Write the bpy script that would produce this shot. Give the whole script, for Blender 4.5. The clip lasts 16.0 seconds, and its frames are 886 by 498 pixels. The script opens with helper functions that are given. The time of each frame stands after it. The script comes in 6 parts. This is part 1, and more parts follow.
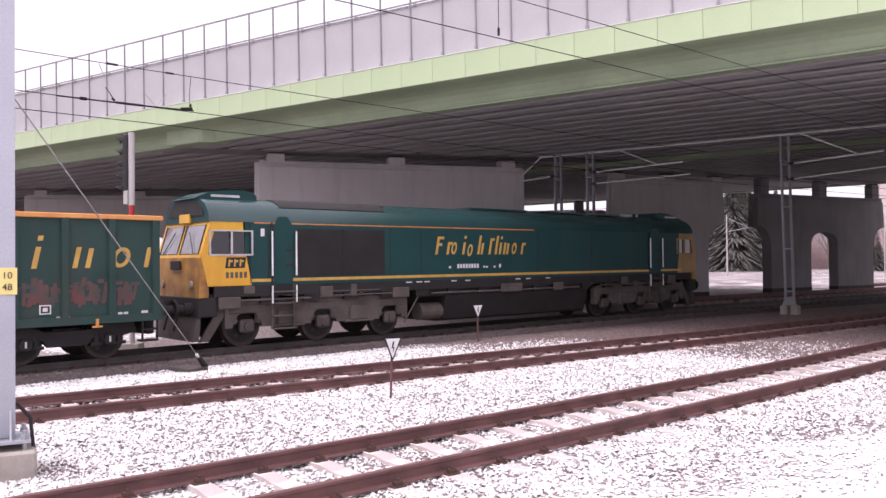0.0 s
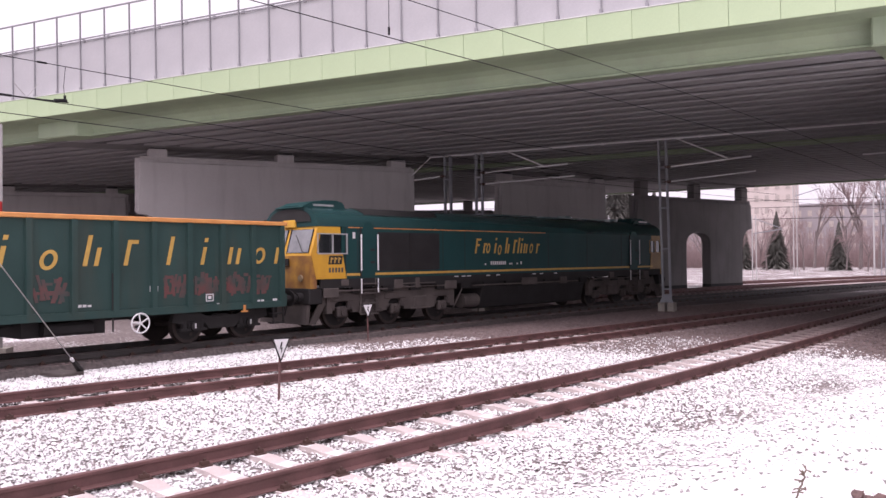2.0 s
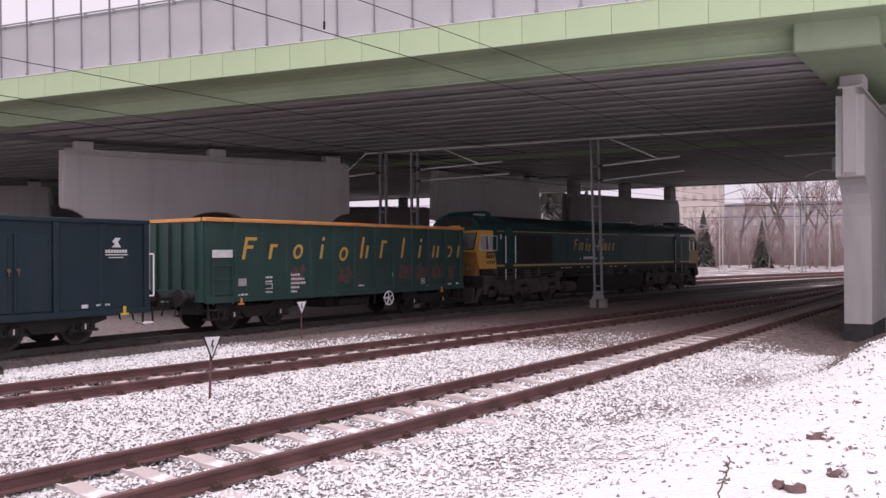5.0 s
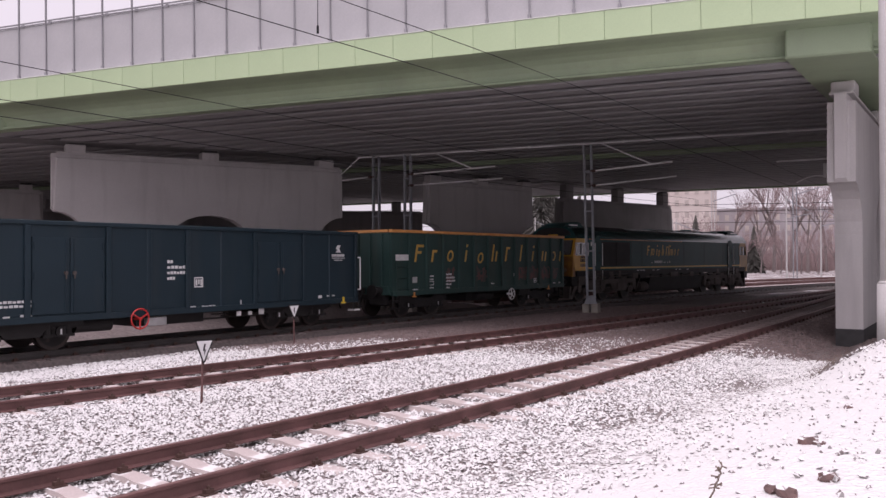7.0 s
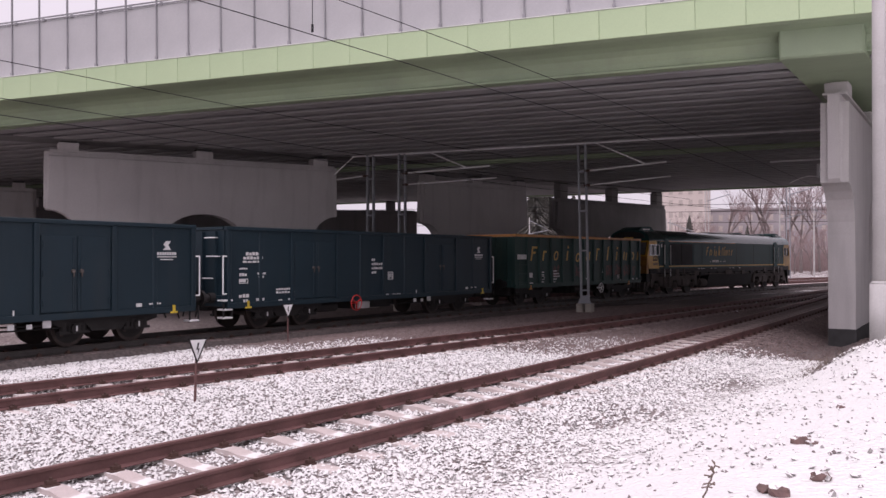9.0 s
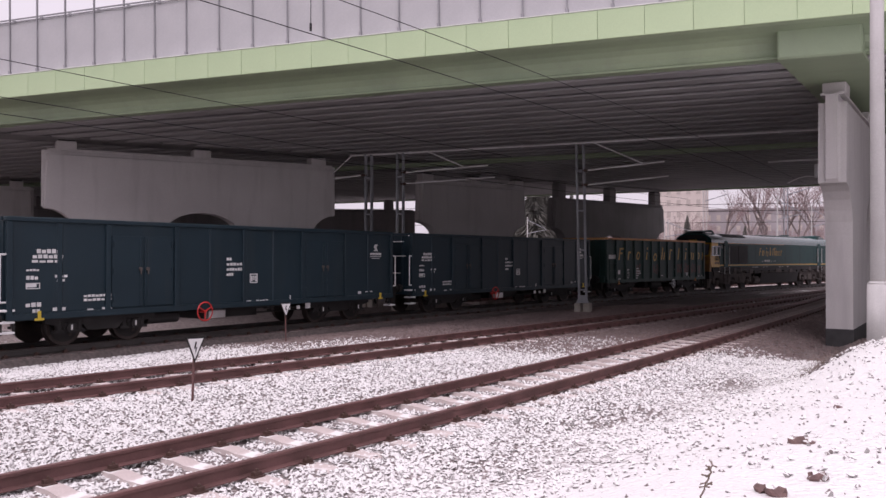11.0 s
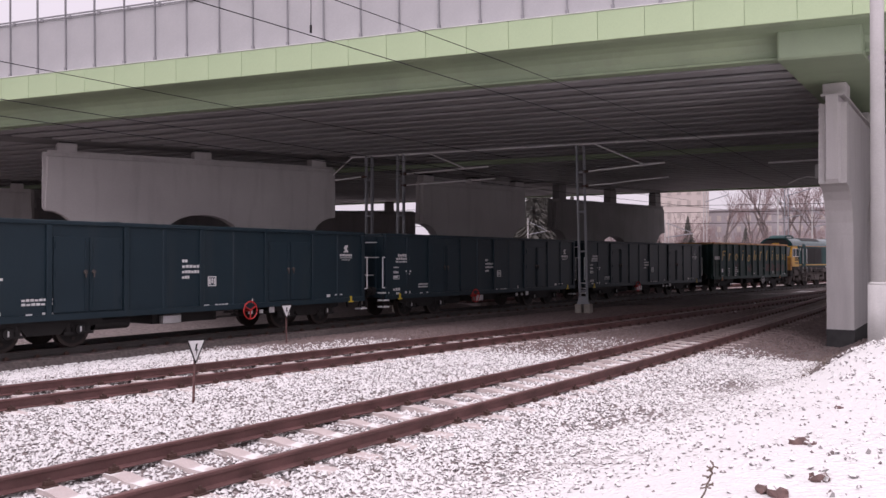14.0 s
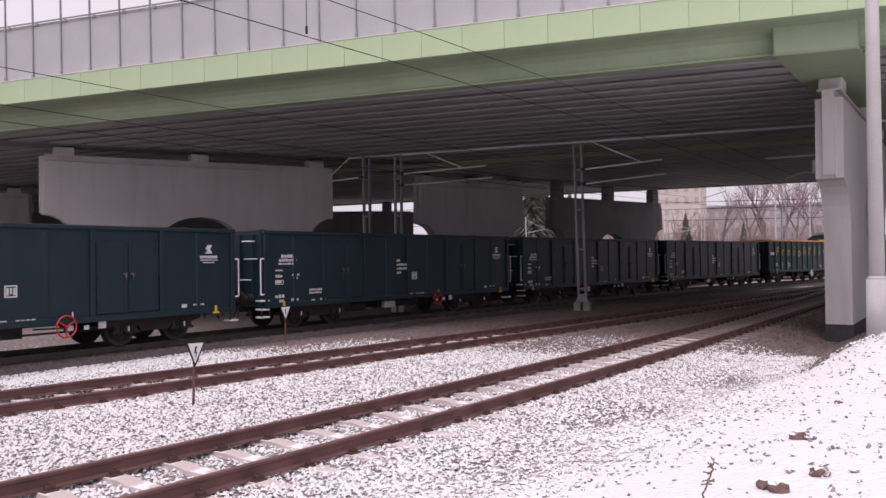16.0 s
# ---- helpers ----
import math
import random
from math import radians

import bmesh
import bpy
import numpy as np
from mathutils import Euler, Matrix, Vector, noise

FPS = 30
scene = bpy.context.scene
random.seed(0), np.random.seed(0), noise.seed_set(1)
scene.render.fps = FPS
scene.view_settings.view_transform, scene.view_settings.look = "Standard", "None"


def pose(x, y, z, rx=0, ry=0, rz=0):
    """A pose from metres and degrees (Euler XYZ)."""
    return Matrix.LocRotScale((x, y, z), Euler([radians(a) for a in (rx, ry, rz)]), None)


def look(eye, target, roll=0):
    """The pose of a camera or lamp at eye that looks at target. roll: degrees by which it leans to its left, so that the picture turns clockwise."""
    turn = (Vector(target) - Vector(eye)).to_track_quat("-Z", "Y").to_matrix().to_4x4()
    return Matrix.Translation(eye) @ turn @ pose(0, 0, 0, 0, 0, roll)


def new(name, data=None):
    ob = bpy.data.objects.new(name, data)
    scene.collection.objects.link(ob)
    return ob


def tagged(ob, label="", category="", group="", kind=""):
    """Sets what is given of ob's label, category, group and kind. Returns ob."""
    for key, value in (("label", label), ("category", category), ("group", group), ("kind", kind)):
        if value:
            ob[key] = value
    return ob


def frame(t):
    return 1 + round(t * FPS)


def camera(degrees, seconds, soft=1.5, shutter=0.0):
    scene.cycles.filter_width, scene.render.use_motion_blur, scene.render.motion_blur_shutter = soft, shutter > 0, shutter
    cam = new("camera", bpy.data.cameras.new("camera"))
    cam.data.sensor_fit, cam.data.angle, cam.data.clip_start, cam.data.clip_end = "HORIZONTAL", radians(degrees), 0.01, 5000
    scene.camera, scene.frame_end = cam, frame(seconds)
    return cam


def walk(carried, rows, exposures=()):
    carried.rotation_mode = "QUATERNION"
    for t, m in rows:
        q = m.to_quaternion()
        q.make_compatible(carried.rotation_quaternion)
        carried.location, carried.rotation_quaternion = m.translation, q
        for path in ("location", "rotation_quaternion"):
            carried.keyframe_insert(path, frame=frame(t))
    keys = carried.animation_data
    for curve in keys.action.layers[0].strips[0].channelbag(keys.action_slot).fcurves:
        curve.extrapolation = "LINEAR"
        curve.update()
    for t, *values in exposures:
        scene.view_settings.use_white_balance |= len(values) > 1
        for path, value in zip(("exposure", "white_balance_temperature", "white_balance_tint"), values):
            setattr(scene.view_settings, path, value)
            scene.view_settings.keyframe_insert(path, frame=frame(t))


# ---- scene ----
cam = camera(56.2, 16.0, soft=1.5)
PATH = [
    (0, pose(0, 0, 2.18, 90.78, 0.51, 36.50)),
    (0.5, pose(0, 0, 2.18, 90.81, 0.39, 34.43)),
    (1, pose(0, 0, 2.18, 90.72, 0.43, 32.43)),
    (1.5, pose(0, 0, 2.18, 90.67, 0.52, 30.61)),
    (2, pose(0, 0, 2.18, 90.66, 0.53, 28.92)),
    (2.5, pose(0, 0, 2.18, 90.74, 0.54, 27.56)),
    (3, pose(0, 0, 2.18, 90.71, 0.56, 26.58)),
    (3.5, pose(0, 0, 2.18, 90.58, 0.48, 25.66)),
    (4, pose(0, 0, 2.18, 90.32, 0.45, 25.07)),
    (6.5, pose(0, 0, 2.18, 90.67, 0.21, 24.05)),
    (7, pose(0, 0, 2.18, 90.71, 0.19, 23.95)),
    (7.5, pose(0, 0, 2.18, 90.75, 0.16, 23.81)),
    (8, pose(0, 0, 2.18, 90.74, 0.13, 23.73)),
    (8.5, pose(0, 0, 2.18, 90.73, 0.13, 23.64)),
    (9, pose(0, 0, 2.18, 90.66, 0.05, 23.55)),
    (11.5, pose(0, 0, 2.18, 90.62, -0.05, 23.40)),
    (12, pose(0, 0, 2.18, 90.66, 0.01, 23.35)),
    (12.5, pose(0, 0, 2.18, 90.72, 0.06, 23.36)),
    (13, pose(0, 0, 2.18, 90.75, 0.10, 23.43)),
    (13.5, pose(0, 0, 2.18, 90.79, 0.09, 23.49)),
    (14, pose(0, 0, 2.18, 90.71, 0.06, 23.45)),
    (14.5, pose(0, 0, 2.18, 90.64, 0.09, 23.37)),
    (15, pose(0, 0, 2.18, 90.60, 0.33, 23.28)),
    (15.5, pose(0, 0, 2.18, 90.63, 0.54, 23.15)),
    (16, pose(0, 0, 2.18, 90.68, 0.74, 23.34)),
]
EXPOSURES = [(0.0, 0.62, 6350, 31.5), (2.0, 0.53, 6350, 31.5), (3.5, 0.37, 6360, 30.5), (4.5, 0.22, 6370, 30), (7.0, 0.07, 6380, 29.5), (16.0, 0.07, 6380, 29.5)]
walk(cam, PATH, EXPOSURES)

# ---- light: overcast winter day ----
world = bpy.data.worlds.new("overcast_sky")
scene.world = world
world.use_nodes = True
wt = world.node_tree
wt.nodes.clear()
w_out = wt.nodes.new("ShaderNodeOutputWorld")
w_bg = wt.nodes.new("ShaderNodeBackground")
w_sky = wt.nodes.new("ShaderNodeTexSky")
w_sky.sky_type = "NISHITA"
w_sky.sun_disc = False
w_sky.sun_elevation = radians(65)
w_sky.sun_rotation = radians(150)
w_sky.dust_density = 6.0
w_sky.air_density = 1.5
w_sat = wt.nodes.new("ShaderNodeHueSaturation")
w_sat.inputs["Saturation"].default_value = 0.10
w_mix = wt.nodes.new("ShaderNodeMixRGB")
w_mix.inputs[0].default_value = 0.62
w_mix.inputs[2].default_value = (9.15, 9.0, 9.05, 1)
wt.links.new(w_sky.outputs[0], w_sat.inputs["Color"])
wt.links.new(w_sat.outputs[0], w_mix.inputs[1])
wt.links.new(w_mix.outputs[0], w_bg.inputs[0])
w_bg.inputs[1].default_value = 0.112
wt.links.new(w_bg.outputs[0], w_out.inputs[0])

sun = new("sun", bpy.data.lights.new("sun", "SUN"))
sun.data.energy = 1.5
sun.data.angle = radians(40)
sun.data.color = (1.0, 0.97, 0.93)
sun.matrix_world = look((-6, -12, 34), (0, 3, 0))

# ---- materials ----
def mat(name, color, rough=0.7, metal=0.0, color2=None, scale=3.0, bump=0.0, fine=40.0, spec=0.5, snow=0.0, stain=None):
    """Two scales of variation: broad tint between color and color2, fine grain, optional bump, optional snow on upward faces."""
    m = bpy.data.materials.new(name)
    m.use_nodes = True
    nt = m.node_tree
    N, L = nt.nodes, nt.links
    b = N["Principled BSDF"]
    b.inputs["Roughness"].default_value = rough
    b.inputs["Metallic"].default_value = metal
    b.inputs["Specular IOR Level"].default_value = spec
    co = N.new("ShaderNodeTexCoord")
    broad = N.new("ShaderNodeTexNoise")
    broad.inputs["Scale"].default_value = scale
    broad.inputs["Detail"].default_value = 5
    L.new(co.outputs["Object"], broad.inputs["Vector"])
    grain = N.new("ShaderNodeTexNoise")
    grain.inputs["Scale"].default_value = fine
    grain.inputs["Detail"].default_value = 3
    L.new(co.outputs["Object"], grain.inputs["Vector"])
    ramp = N.new("ShaderNodeValToRGB")
    ramp.color_ramp.elements[0].position = 0.32
    ramp.color_ramp.elements[1].position = 0.68
    c2 = color2 or tuple(0.75 * c for c in color)
    ramp.color_ramp.elements[0].color = (*c2, 1)
    ramp.color_ramp.elements[1].color = (*color, 1)
    L.new(broad.outputs[0], ramp.inputs[0])
    g = N.new("ShaderNodeMixRGB")
    g.blend_type = "OVERLAY"
    g.inputs[0].default_value = 0.15
    L.new(ramp.outputs[0], g.inputs[1])
    L.new(grain.outputs[0], g.inputs[2])
    last = g.outputs[0]
    if stain:
        st = N.new("ShaderNodeTexNoise")
        mp = N.new("ShaderNodeMapping")
        mp.inputs["Scale"].default_value = (0.9, 0.9, 0.12)
        L.new(co.outputs["Object"], mp.inputs[0])
        L.new(mp.outputs[0], st.inputs["Vector"])
        st.inputs["Scale"].default_value = 2.5
        st.inputs["Detail"].default_value = 6
        r2 = N.new("ShaderNodeValToRGB")
        r2.color_ramp.elements[0].position = 0.50
        r2.color_ramp.elements[1].position = 0.72
        r2.color_ramp.elements[1].color = (0.38, 0.38, 0.38, 1)
        r2.color_ramp.elements[0].color = (0, 0, 0, 1)
        L.new(st.outputs[0], r2.inputs[0])
        mx = N.new("ShaderNodeMixRGB")
        mx.inputs[2].default_value = (*stain, 1)
        L.new(r2.outputs[0], mx.inputs[0])
        L.new(last, mx.inputs[1])
        last = mx.outputs[0]
    if snow:
        geo = N.new("ShaderNodeNewGeometry")
        sep = N.new("ShaderNodeSeparateXYZ")
        L.new(geo.outputs["Normal"], sep.inputs[0])
        ad = N.new("ShaderNodeMath")
        ad.operation = "MULTIPLY_ADD"
        ad.inputs[1].default_value = 0.9
        L.new(broad.outputs[0], ad.inputs[0])
        L.new(sep.outputs[2], ad.inputs[2])
        r3 = N.new("ShaderNodeValToRGB")
        r3.color_ramp.elements[0].position = 0.0
        r3.color_ramp.elements[1].position = 1.0
        mr = N.new("ShaderNodeMapRange")
        mr.inputs[1].default_value = 1.42 - snow
        mr.inputs[2].default_value = 1.52 - snow
        L.new(ad.outputs[0], mr.inputs[0])
        mx = N.new("ShaderNodeMixRGB")
        mx.inputs[2].default_value = (0.77, 0.76, 0.75, 1)
        L.new(mr.outputs[0], mx.inputs[0])
        L.new(last, mx.inputs[1])
        last = mx.outputs[0]
    L.new(last, b.inputs["Base Color"])
    if bump:
        bp = N.new("ShaderNodeBump")
        bp.inputs["Strength"].default_value = bump
        bp.inputs["Distance"].default_value = 0.02
        L.new(grain.outputs[0], bp.inputs["Height"])
        L.new(bp.outputs[0], b.inputs["Normal"])
    return m


def ground_material():
    """Snow-dusted crushed stone: stone cells with snow in patches between them."""
    m = bpy.data.materials.new("snowy_ballast")
    m.use_nodes = True
    N, L = m.node_tree.nodes, m.node_tree.links
    b = N["Principled BSDF"]
    b.inputs["Roughness"].default_value = 0.85
    b.inputs["Specular IOR Level"].default_value = 0.2
    co = N.new("ShaderNodeTexCoord")
    vo = N.new("ShaderNodeTexVoronoi")
    vo.inputs["Scale"].default_value = 17
    L.new(co.outputs["Object"], vo.inputs["Vector"])
    n1 = N.new("ShaderNodeTexNoise")
    n1.inputs["Scale"].default_value = 0.35
    n1.inputs["Detail"].default_value = 6
    L.new(co.outputs["Object"], n1.inputs["Vector"])
    n2 = N.new("ShaderNodeTexNoise")
    n2.inputs["Scale"].default_value = 13
    n2.inputs["Detail"].default_value = 4
    L.new(co.outputs["Object"], n2.inputs["Vector"])
    stone = N.new("ShaderNodeValToRGB")
    stone.color_ramp.elements[0].color = (0.135, 0.110, 0.105, 1)
    stone.color_ramp.elements[1].color = (0.29, 0.245, 0.235, 1)
    L.new(vo.outputs["Color"], stone.inputs[0])
    cover = N.new("ShaderNodeMath")
    cover.operation = "ADD"
    L.new(n1.outputs[0], cover.inputs[0])
    L.new(n2.outputs[0], cover.inputs[1])
    # snow lies only in the open: a painted attribute says how much has fallen there
    at = N.new("ShaderNodeAttribute")
    at.attribute_name = "snowfall"
    ad = N.new("ShaderNodeMath")
    ad.operation = "ADD"
    L.new(cover.outputs[0], ad.inputs[0])
    L.new(at.outputs["Fac"], ad.inputs[1])
    mr = N.new("ShaderNodeMapRange")
    mr.inputs[1].default_value = 1.42
    mr.inputs[2].default_value = 1.58
    L.new(ad.outputs[0], mr.inputs[0])
    mx = N.new("ShaderNodeMixRGB")
    mx.inputs[2].default_value = (0.77, 0.76, 0.75, 1)
    L.new(mr.outputs[0], mx.inputs[0])
    L.new(stone.outputs[0], mx.inputs[1])
    L.new(mx.outputs[0], b.inputs["Base Color"])
    bp = N.new("ShaderNodeBump")
    bp.inputs["Strength"].default_value = 0.7
    bp.inputs["Distance"].default_value = 0.04
    L.new(vo.outputs["Distance"], bp.inputs["Height"])
    L.new(bp.outputs[0], b.inputs["Normal"])
    return m


M_GROUND = ground_material()
M_RAIL = mat("rusty_rail_steel", (0.175, 0.085, 0.080), 0.7, 0.1, (0.105, 0.052, 0.048), 2.0, 0.2)
M_RAILHEAD = mat("worn_rail_head", (0.22, 0.115, 0.105), 0.5, 0.3, (0.15, 0.075, 0.07), 1.0)
M_SLEEPER = mat("snowy_concrete_sleeper", (0.60, 0.53, 0.51), 0.85, 0, (0.50, 0.43, 0.41), 3.0, 0.4, snow=-0.02)
# sleepers below the decks: no snow, and a darker concrete tone
M_SLEEPER_BARE = mat("snow_free_darker_sleeper", (0.36, 0.29, 0.275), 0.85, 0, (0.26, 0.205, 0.195), 3.0, 0.4)
M_BED = mat("oily_dark_ballast", (0.12, 0.098, 0.092), 0.9, 0, (0.06, 0.05, 0.048), 12, 0.9, 45)
M_RAIL_OILY = mat("oily_black_rail_steel", (0.075, 0.066, 0.063), 0.6, 0.2, (0.045, 0.04, 0.038), 2.0, 0.2)
M_SLEEPER_OILY = mat("oil_stained_sleeper", (0.17, 0.15, 0.145), 0.85, 0, (0.09, 0.08, 0.077), 3.0, 0.4)
M_CLIP = mat("rusty_fastening", (0.10, 0.055, 0.045), 0.7, 0.3)
M_CONC = mat("pier_concrete", (0.55, 0.53, 0.52), 0.8, 0, (0.47, 0.45, 0.445), 0.35, 0.15, 30, stain=(0.33, 0.315, 0.31))
# pier concrete with the deep shade below the decks put into its colour
M_CONC_SHADED = mat("shade_darkened_pier_concrete", (0.25, 0.24, 0.238), 0.85, 0, (0.19, 0.183, 0.18), 0.35, 0.15, 30, stain=(0.13, 0.124, 0.122))
M_CONC_DARK = mat("dark_base_coating", (0.05, 0.048, 0.05), 0.8, 0, (0.03, 0.03, 0.03))
M_SOFFIT = mat("dark_grey_deck_concrete", (0.22, 0.215, 0.215), 0.8, 0, (0.15, 0.147, 0.147), 0.25, 0.15, stain=(0.09, 0.09, 0.09))
M_GIRDER = mat("grey_green_steel_girder", (0.31, 0.39, 0.25), 0.55, 0, (0.25, 0.32, 0.21), 0.4, stain=(0.24, 0.28, 0.2))
M_FASCIA = mat("light_green_fascia_panel", (0.44, 0.56, 0.34), 0.5, 0, (0.40, 0.52, 0.31), 0.5)
M_FLANGE = mat("grey_painted_girder_steel", (0.34, 0.337, 0.338), 0.6, 0, (0.28, 0.277, 0.278), 0.3, spec=0.3)
M_COPING = mat("snow_dusted_coping", (0.62, 0.64, 0.60), 0.8, 0, (0.52, 0.55, 0.50), 1.5, 0.2, snow=0.1)
M_BARRIER_POST = mat("grey_barrier_steel", (0.27, 0.27, 0.28), 0.55, 0, (0.22, 0.22, 0.23), 1.0)
M_BARRIER = mat("grey_noise_barrier", (0.42, 0.42, 0.425), 0.6, 0, (0.37, 0.37, 0.378), 0.6)
M_STEEL = mat("galvanised_steel", (0.42, 0.43, 0.45), 0.5, 0.5, (0.32, 0.33, 0.35), 2.0)
M_WHITE = mat("white_paint", (0.8, 0.8, 0.8), 0.5, 0, (0.7, 0.7, 0.7))
M_BLACK = mat("black_paint", (0.02, 0.02, 0.02), 0.5)


# ---- building helpers ----
def part(name, bm, material, parent=None, label="", smooth=False):
    me = bpy.data.meshes.new(name)
    bm.to_mesh(me)
    bm.free()
    for mm in (material if isinstance(material, (list, tuple)) else [material]):
        me.materials.append(mm)
    if smooth:
        for p in me.polygons:
            p.use_smooth = True
    ob = new(name, me)
    if parent:
        ob.parent = parent
    if label:
        tagged(ob, label)
    return ob


def empty(name, m=None, label="", category="", group="", kind=""):
    ob = new(name)
    ob.empty_display_size = 0.3
    if m is not None:
        ob.matrix_world = m
    return tagged(ob, label, category, group, kind)


def bx(bm, x0, x1, y0, y1, z0, z1, bevel=0.0, mi=0):
    r = bmesh.ops.create_cube(bm, size=1.0)
    vs = r["verts"]
    for v in vs:
        v.co = Vector((x0 + (v.co.x + 0.5) * (x1 - x0), y0 + (v.co.y + 0.5) * (y1 - y0), z0 + (v.co.z + 0.5) * (z1 - z0)))
    fs = {f for v in vs for f in v.link_faces}
    if bevel:
        es = list({e for v in vs for e in v.link_edges})
        r2 = bmesh.ops.bevel(bm, geom=es, offset=bevel, segments=1, affect="EDGES")
        fs = set(r2["faces"]) | {f for f in fs if f.is_valid}
    for f in fs:
        f.material_index = mi
    return bm


def rod(bm, a, b, r0, r1=None, n=8, mi=0, cap=True):
    a, b = Vector(a), Vector(b)
    d = b - a
    m = Matrix.Translation((a + b) / 2) @ d.to_track_quat("Z", "Y").to_matrix().to_4x4()
    r = bmesh.ops.create_cone(bm, cap_ends=cap, segments=n, radius1=r0, radius2=r0 if r1 is None else r1, depth=d.length, matrix=m)
    for f in {f for v in r["verts"] for f in v.link_faces}:
        f.material_index = mi
    return bm


def prism(bm, pts, axis, a, b, mi=0):
    """A polygon (list of 2D points) pushed from a to b along axis 'x', 'y' or 'z'."""
    def at(p, t):
        return {"x": (t, p[0], p[1]), "y": (p[0], t, p[1]), "z": (p[0], p[1], t)}[axis]
    va = [bm.verts.new(at(p, a)) for p in pts]
    vb = [bm.verts.new(at(p, b)) for p in pts]
    n = len(pts)
    fs = [bm.faces.new(va), bm.faces.new(vb[::-1])]
    for i in range(n):
        fs.append(bm.faces.new((va[i], vb[i], vb[(i + 1) % n], va[(i + 1) % n])))
    for f in fs:
        f.material_index = mi
    bmesh.ops.recalc_face_normals(bm, faces=fs)
    return fs


def B():
    return bmesh.new()


# ---- track geometry: x of the nearer rail as a polynomial in y ----
RAIL_GAP = 1.505
CURVES = {
    "line": (0.00188286, 0.12473642, -19.2354185),
    "middle": (-0.0005617, 0.3049349, -14.2090969),
    "near": (0.000014598, -0.0021721, 0.260593, -7.31913),
    "beyond": (0.00188286, 0.12473642, -24.8),
    "farthest": (0.00188286, 0.12473642, -30.5),
}


def curve_x(c, y):
    return sum(k * y ** (len(c) - 1 - i) for i, k in enumerate(c))


def curve_slope(c, y):
    n = len(c) - 1
    return sum(k * (n - i) * y ** (n - i - 1) for i, k in enumerate(c[:-1]))


def arc_table(c, y0=-120.0, y1=180.0, n=3000):
    ys = np.linspace(y0, y1, n)
    xs = np.array([curve_x(c, y) for y in ys])
    s = np.concatenate([[0], np.cumsum(np.hypot(np.diff(xs), np.diff(ys)))])
    return ys, s - np.interp(0.0, ys, s)


def on_track(c, table, s, off=-RAIL_GAP / 2):
    """Place and heading at arc length s of the nearer rail, off metres to its right."""
    y = float(np.interp(s, table[1], table[0]))
    x, k = curve_x(c, y), curve_slope(c, y)
    n = math.hypot(1, k)
    return x + off / n, y - off * k / n, k / n, 1 / n


RAIL_PROFILE = [(-0.075, -0.172), (0.075, -0.172), (0.075, -0.160), (0.012, -0.140), (0.010, -0.045), (0.036, -0.035), (0.036, -0.006), (0.030, 0.0),
                (-0.030, 0.0), (-0.036, -0.006), (-0.036, -0.035), (-0.010, -0.045), (-0.012, -0.140), (-0.075, -0.160)]


def make_track(name, c, s0, s1, label, pitch=0.75, z=0.0, oily=False):
    tab = arc_table(c)
    tr = empty(name, label=label, category="railway track", kind="structure")
    for off in (0.0, -RAIL_GAP):
        bm = B()
        rings = []
        for s in np.arange(s0, s1, 1.5):
            x, y, dx, dy = on_track(c, tab, s, off)
            rings.append([bm.verts.new((x + p * dy, y - p * dx, q + z)) for p, q in RAIL_PROFILE])
        for a, b in zip(rings, rings[1:]):
            for i in range(len(a)):
                j = (i + 1) % len(a)
                f = bm.faces.new((a[i], b[i], b[j], a[j]))
                f.material_index = 1 if i == 7 else 0
        bm.faces.new(rings[0]), bm.faces.new(rings[-1][::-1])
        bmesh.ops.recalc_face_normals(bm, faces=bm.faces)
        part("rail", bm, [M_RAIL_OILY if oily else M_RAIL, M_RAILHEAD], tr)
    bm = B()
    # a concrete sleeper that is lower in its middle
    top = [(-1.30, -0.20), (-1.24, -0.175), (-0.45, -0.175), (-0.25, -0.20), (0.25, -0.20), (0.45, -0.175), (1.24, -0.175), (1.30, -0.20), (1.30, -0.36), (-1.30, -0.36)]
    fs = prism(bm, top, "x", -0.13, 0.13)
    for v in bm.verts:
        if v.co.z > -0.3:
            v.co.x *= 0.84
    sl = part("sleeper", bm, M_SLEEPER_OILY if oily else M_SLEEPER, tr)
    bm = B()
    for yy in (-RAIL_GAP / 2, RAIL_GAP / 2):
        bx(bm, -0.08, 0.08, yy - 0.17, yy + 0.17, -0.178, -0.158)
        for k in (-1, 1):
            bx(bm, -0.05, 0.05, yy + k * 0.115 - 0.03, yy + k * 0.115 + 0.03, -0.16, -0.115)
            rod(bm, (0, yy + k * 0.12, -0.12), (0, yy + k * 0.12, -0.085), 0.018, n=6)
    cl = part("baseplate", bm, M_CLIP, sl)
    dry = sl.data.copy()
    dry.materials[0] = M_SLEEPER_OILY if oily else M_SLEEPER_BARE
    first = True
    for s in np.arange(s0 + 0.4, s1, pitch):
        x, y, dx, dy = on_track(c, tab, s)
        m = Matrix.Translation((x, y, z + random.uniform(-0.006, 0.006))) @ Matrix.Rotation(math.atan2(dy, dx) + random.uniform(-0.012, 0.012), 4, "Z")
        if first:
            sl.matrix_local, first = m, False
            continue
        o = sl.copy()
        o2 = cl.copy()
        scene.collection.objects.link(o), scene.collection.objects.link(o2)
        o.matrix_local, o2.parent = m, o
        if 24.5 < y < 63:
            o.data = dry
    return tr


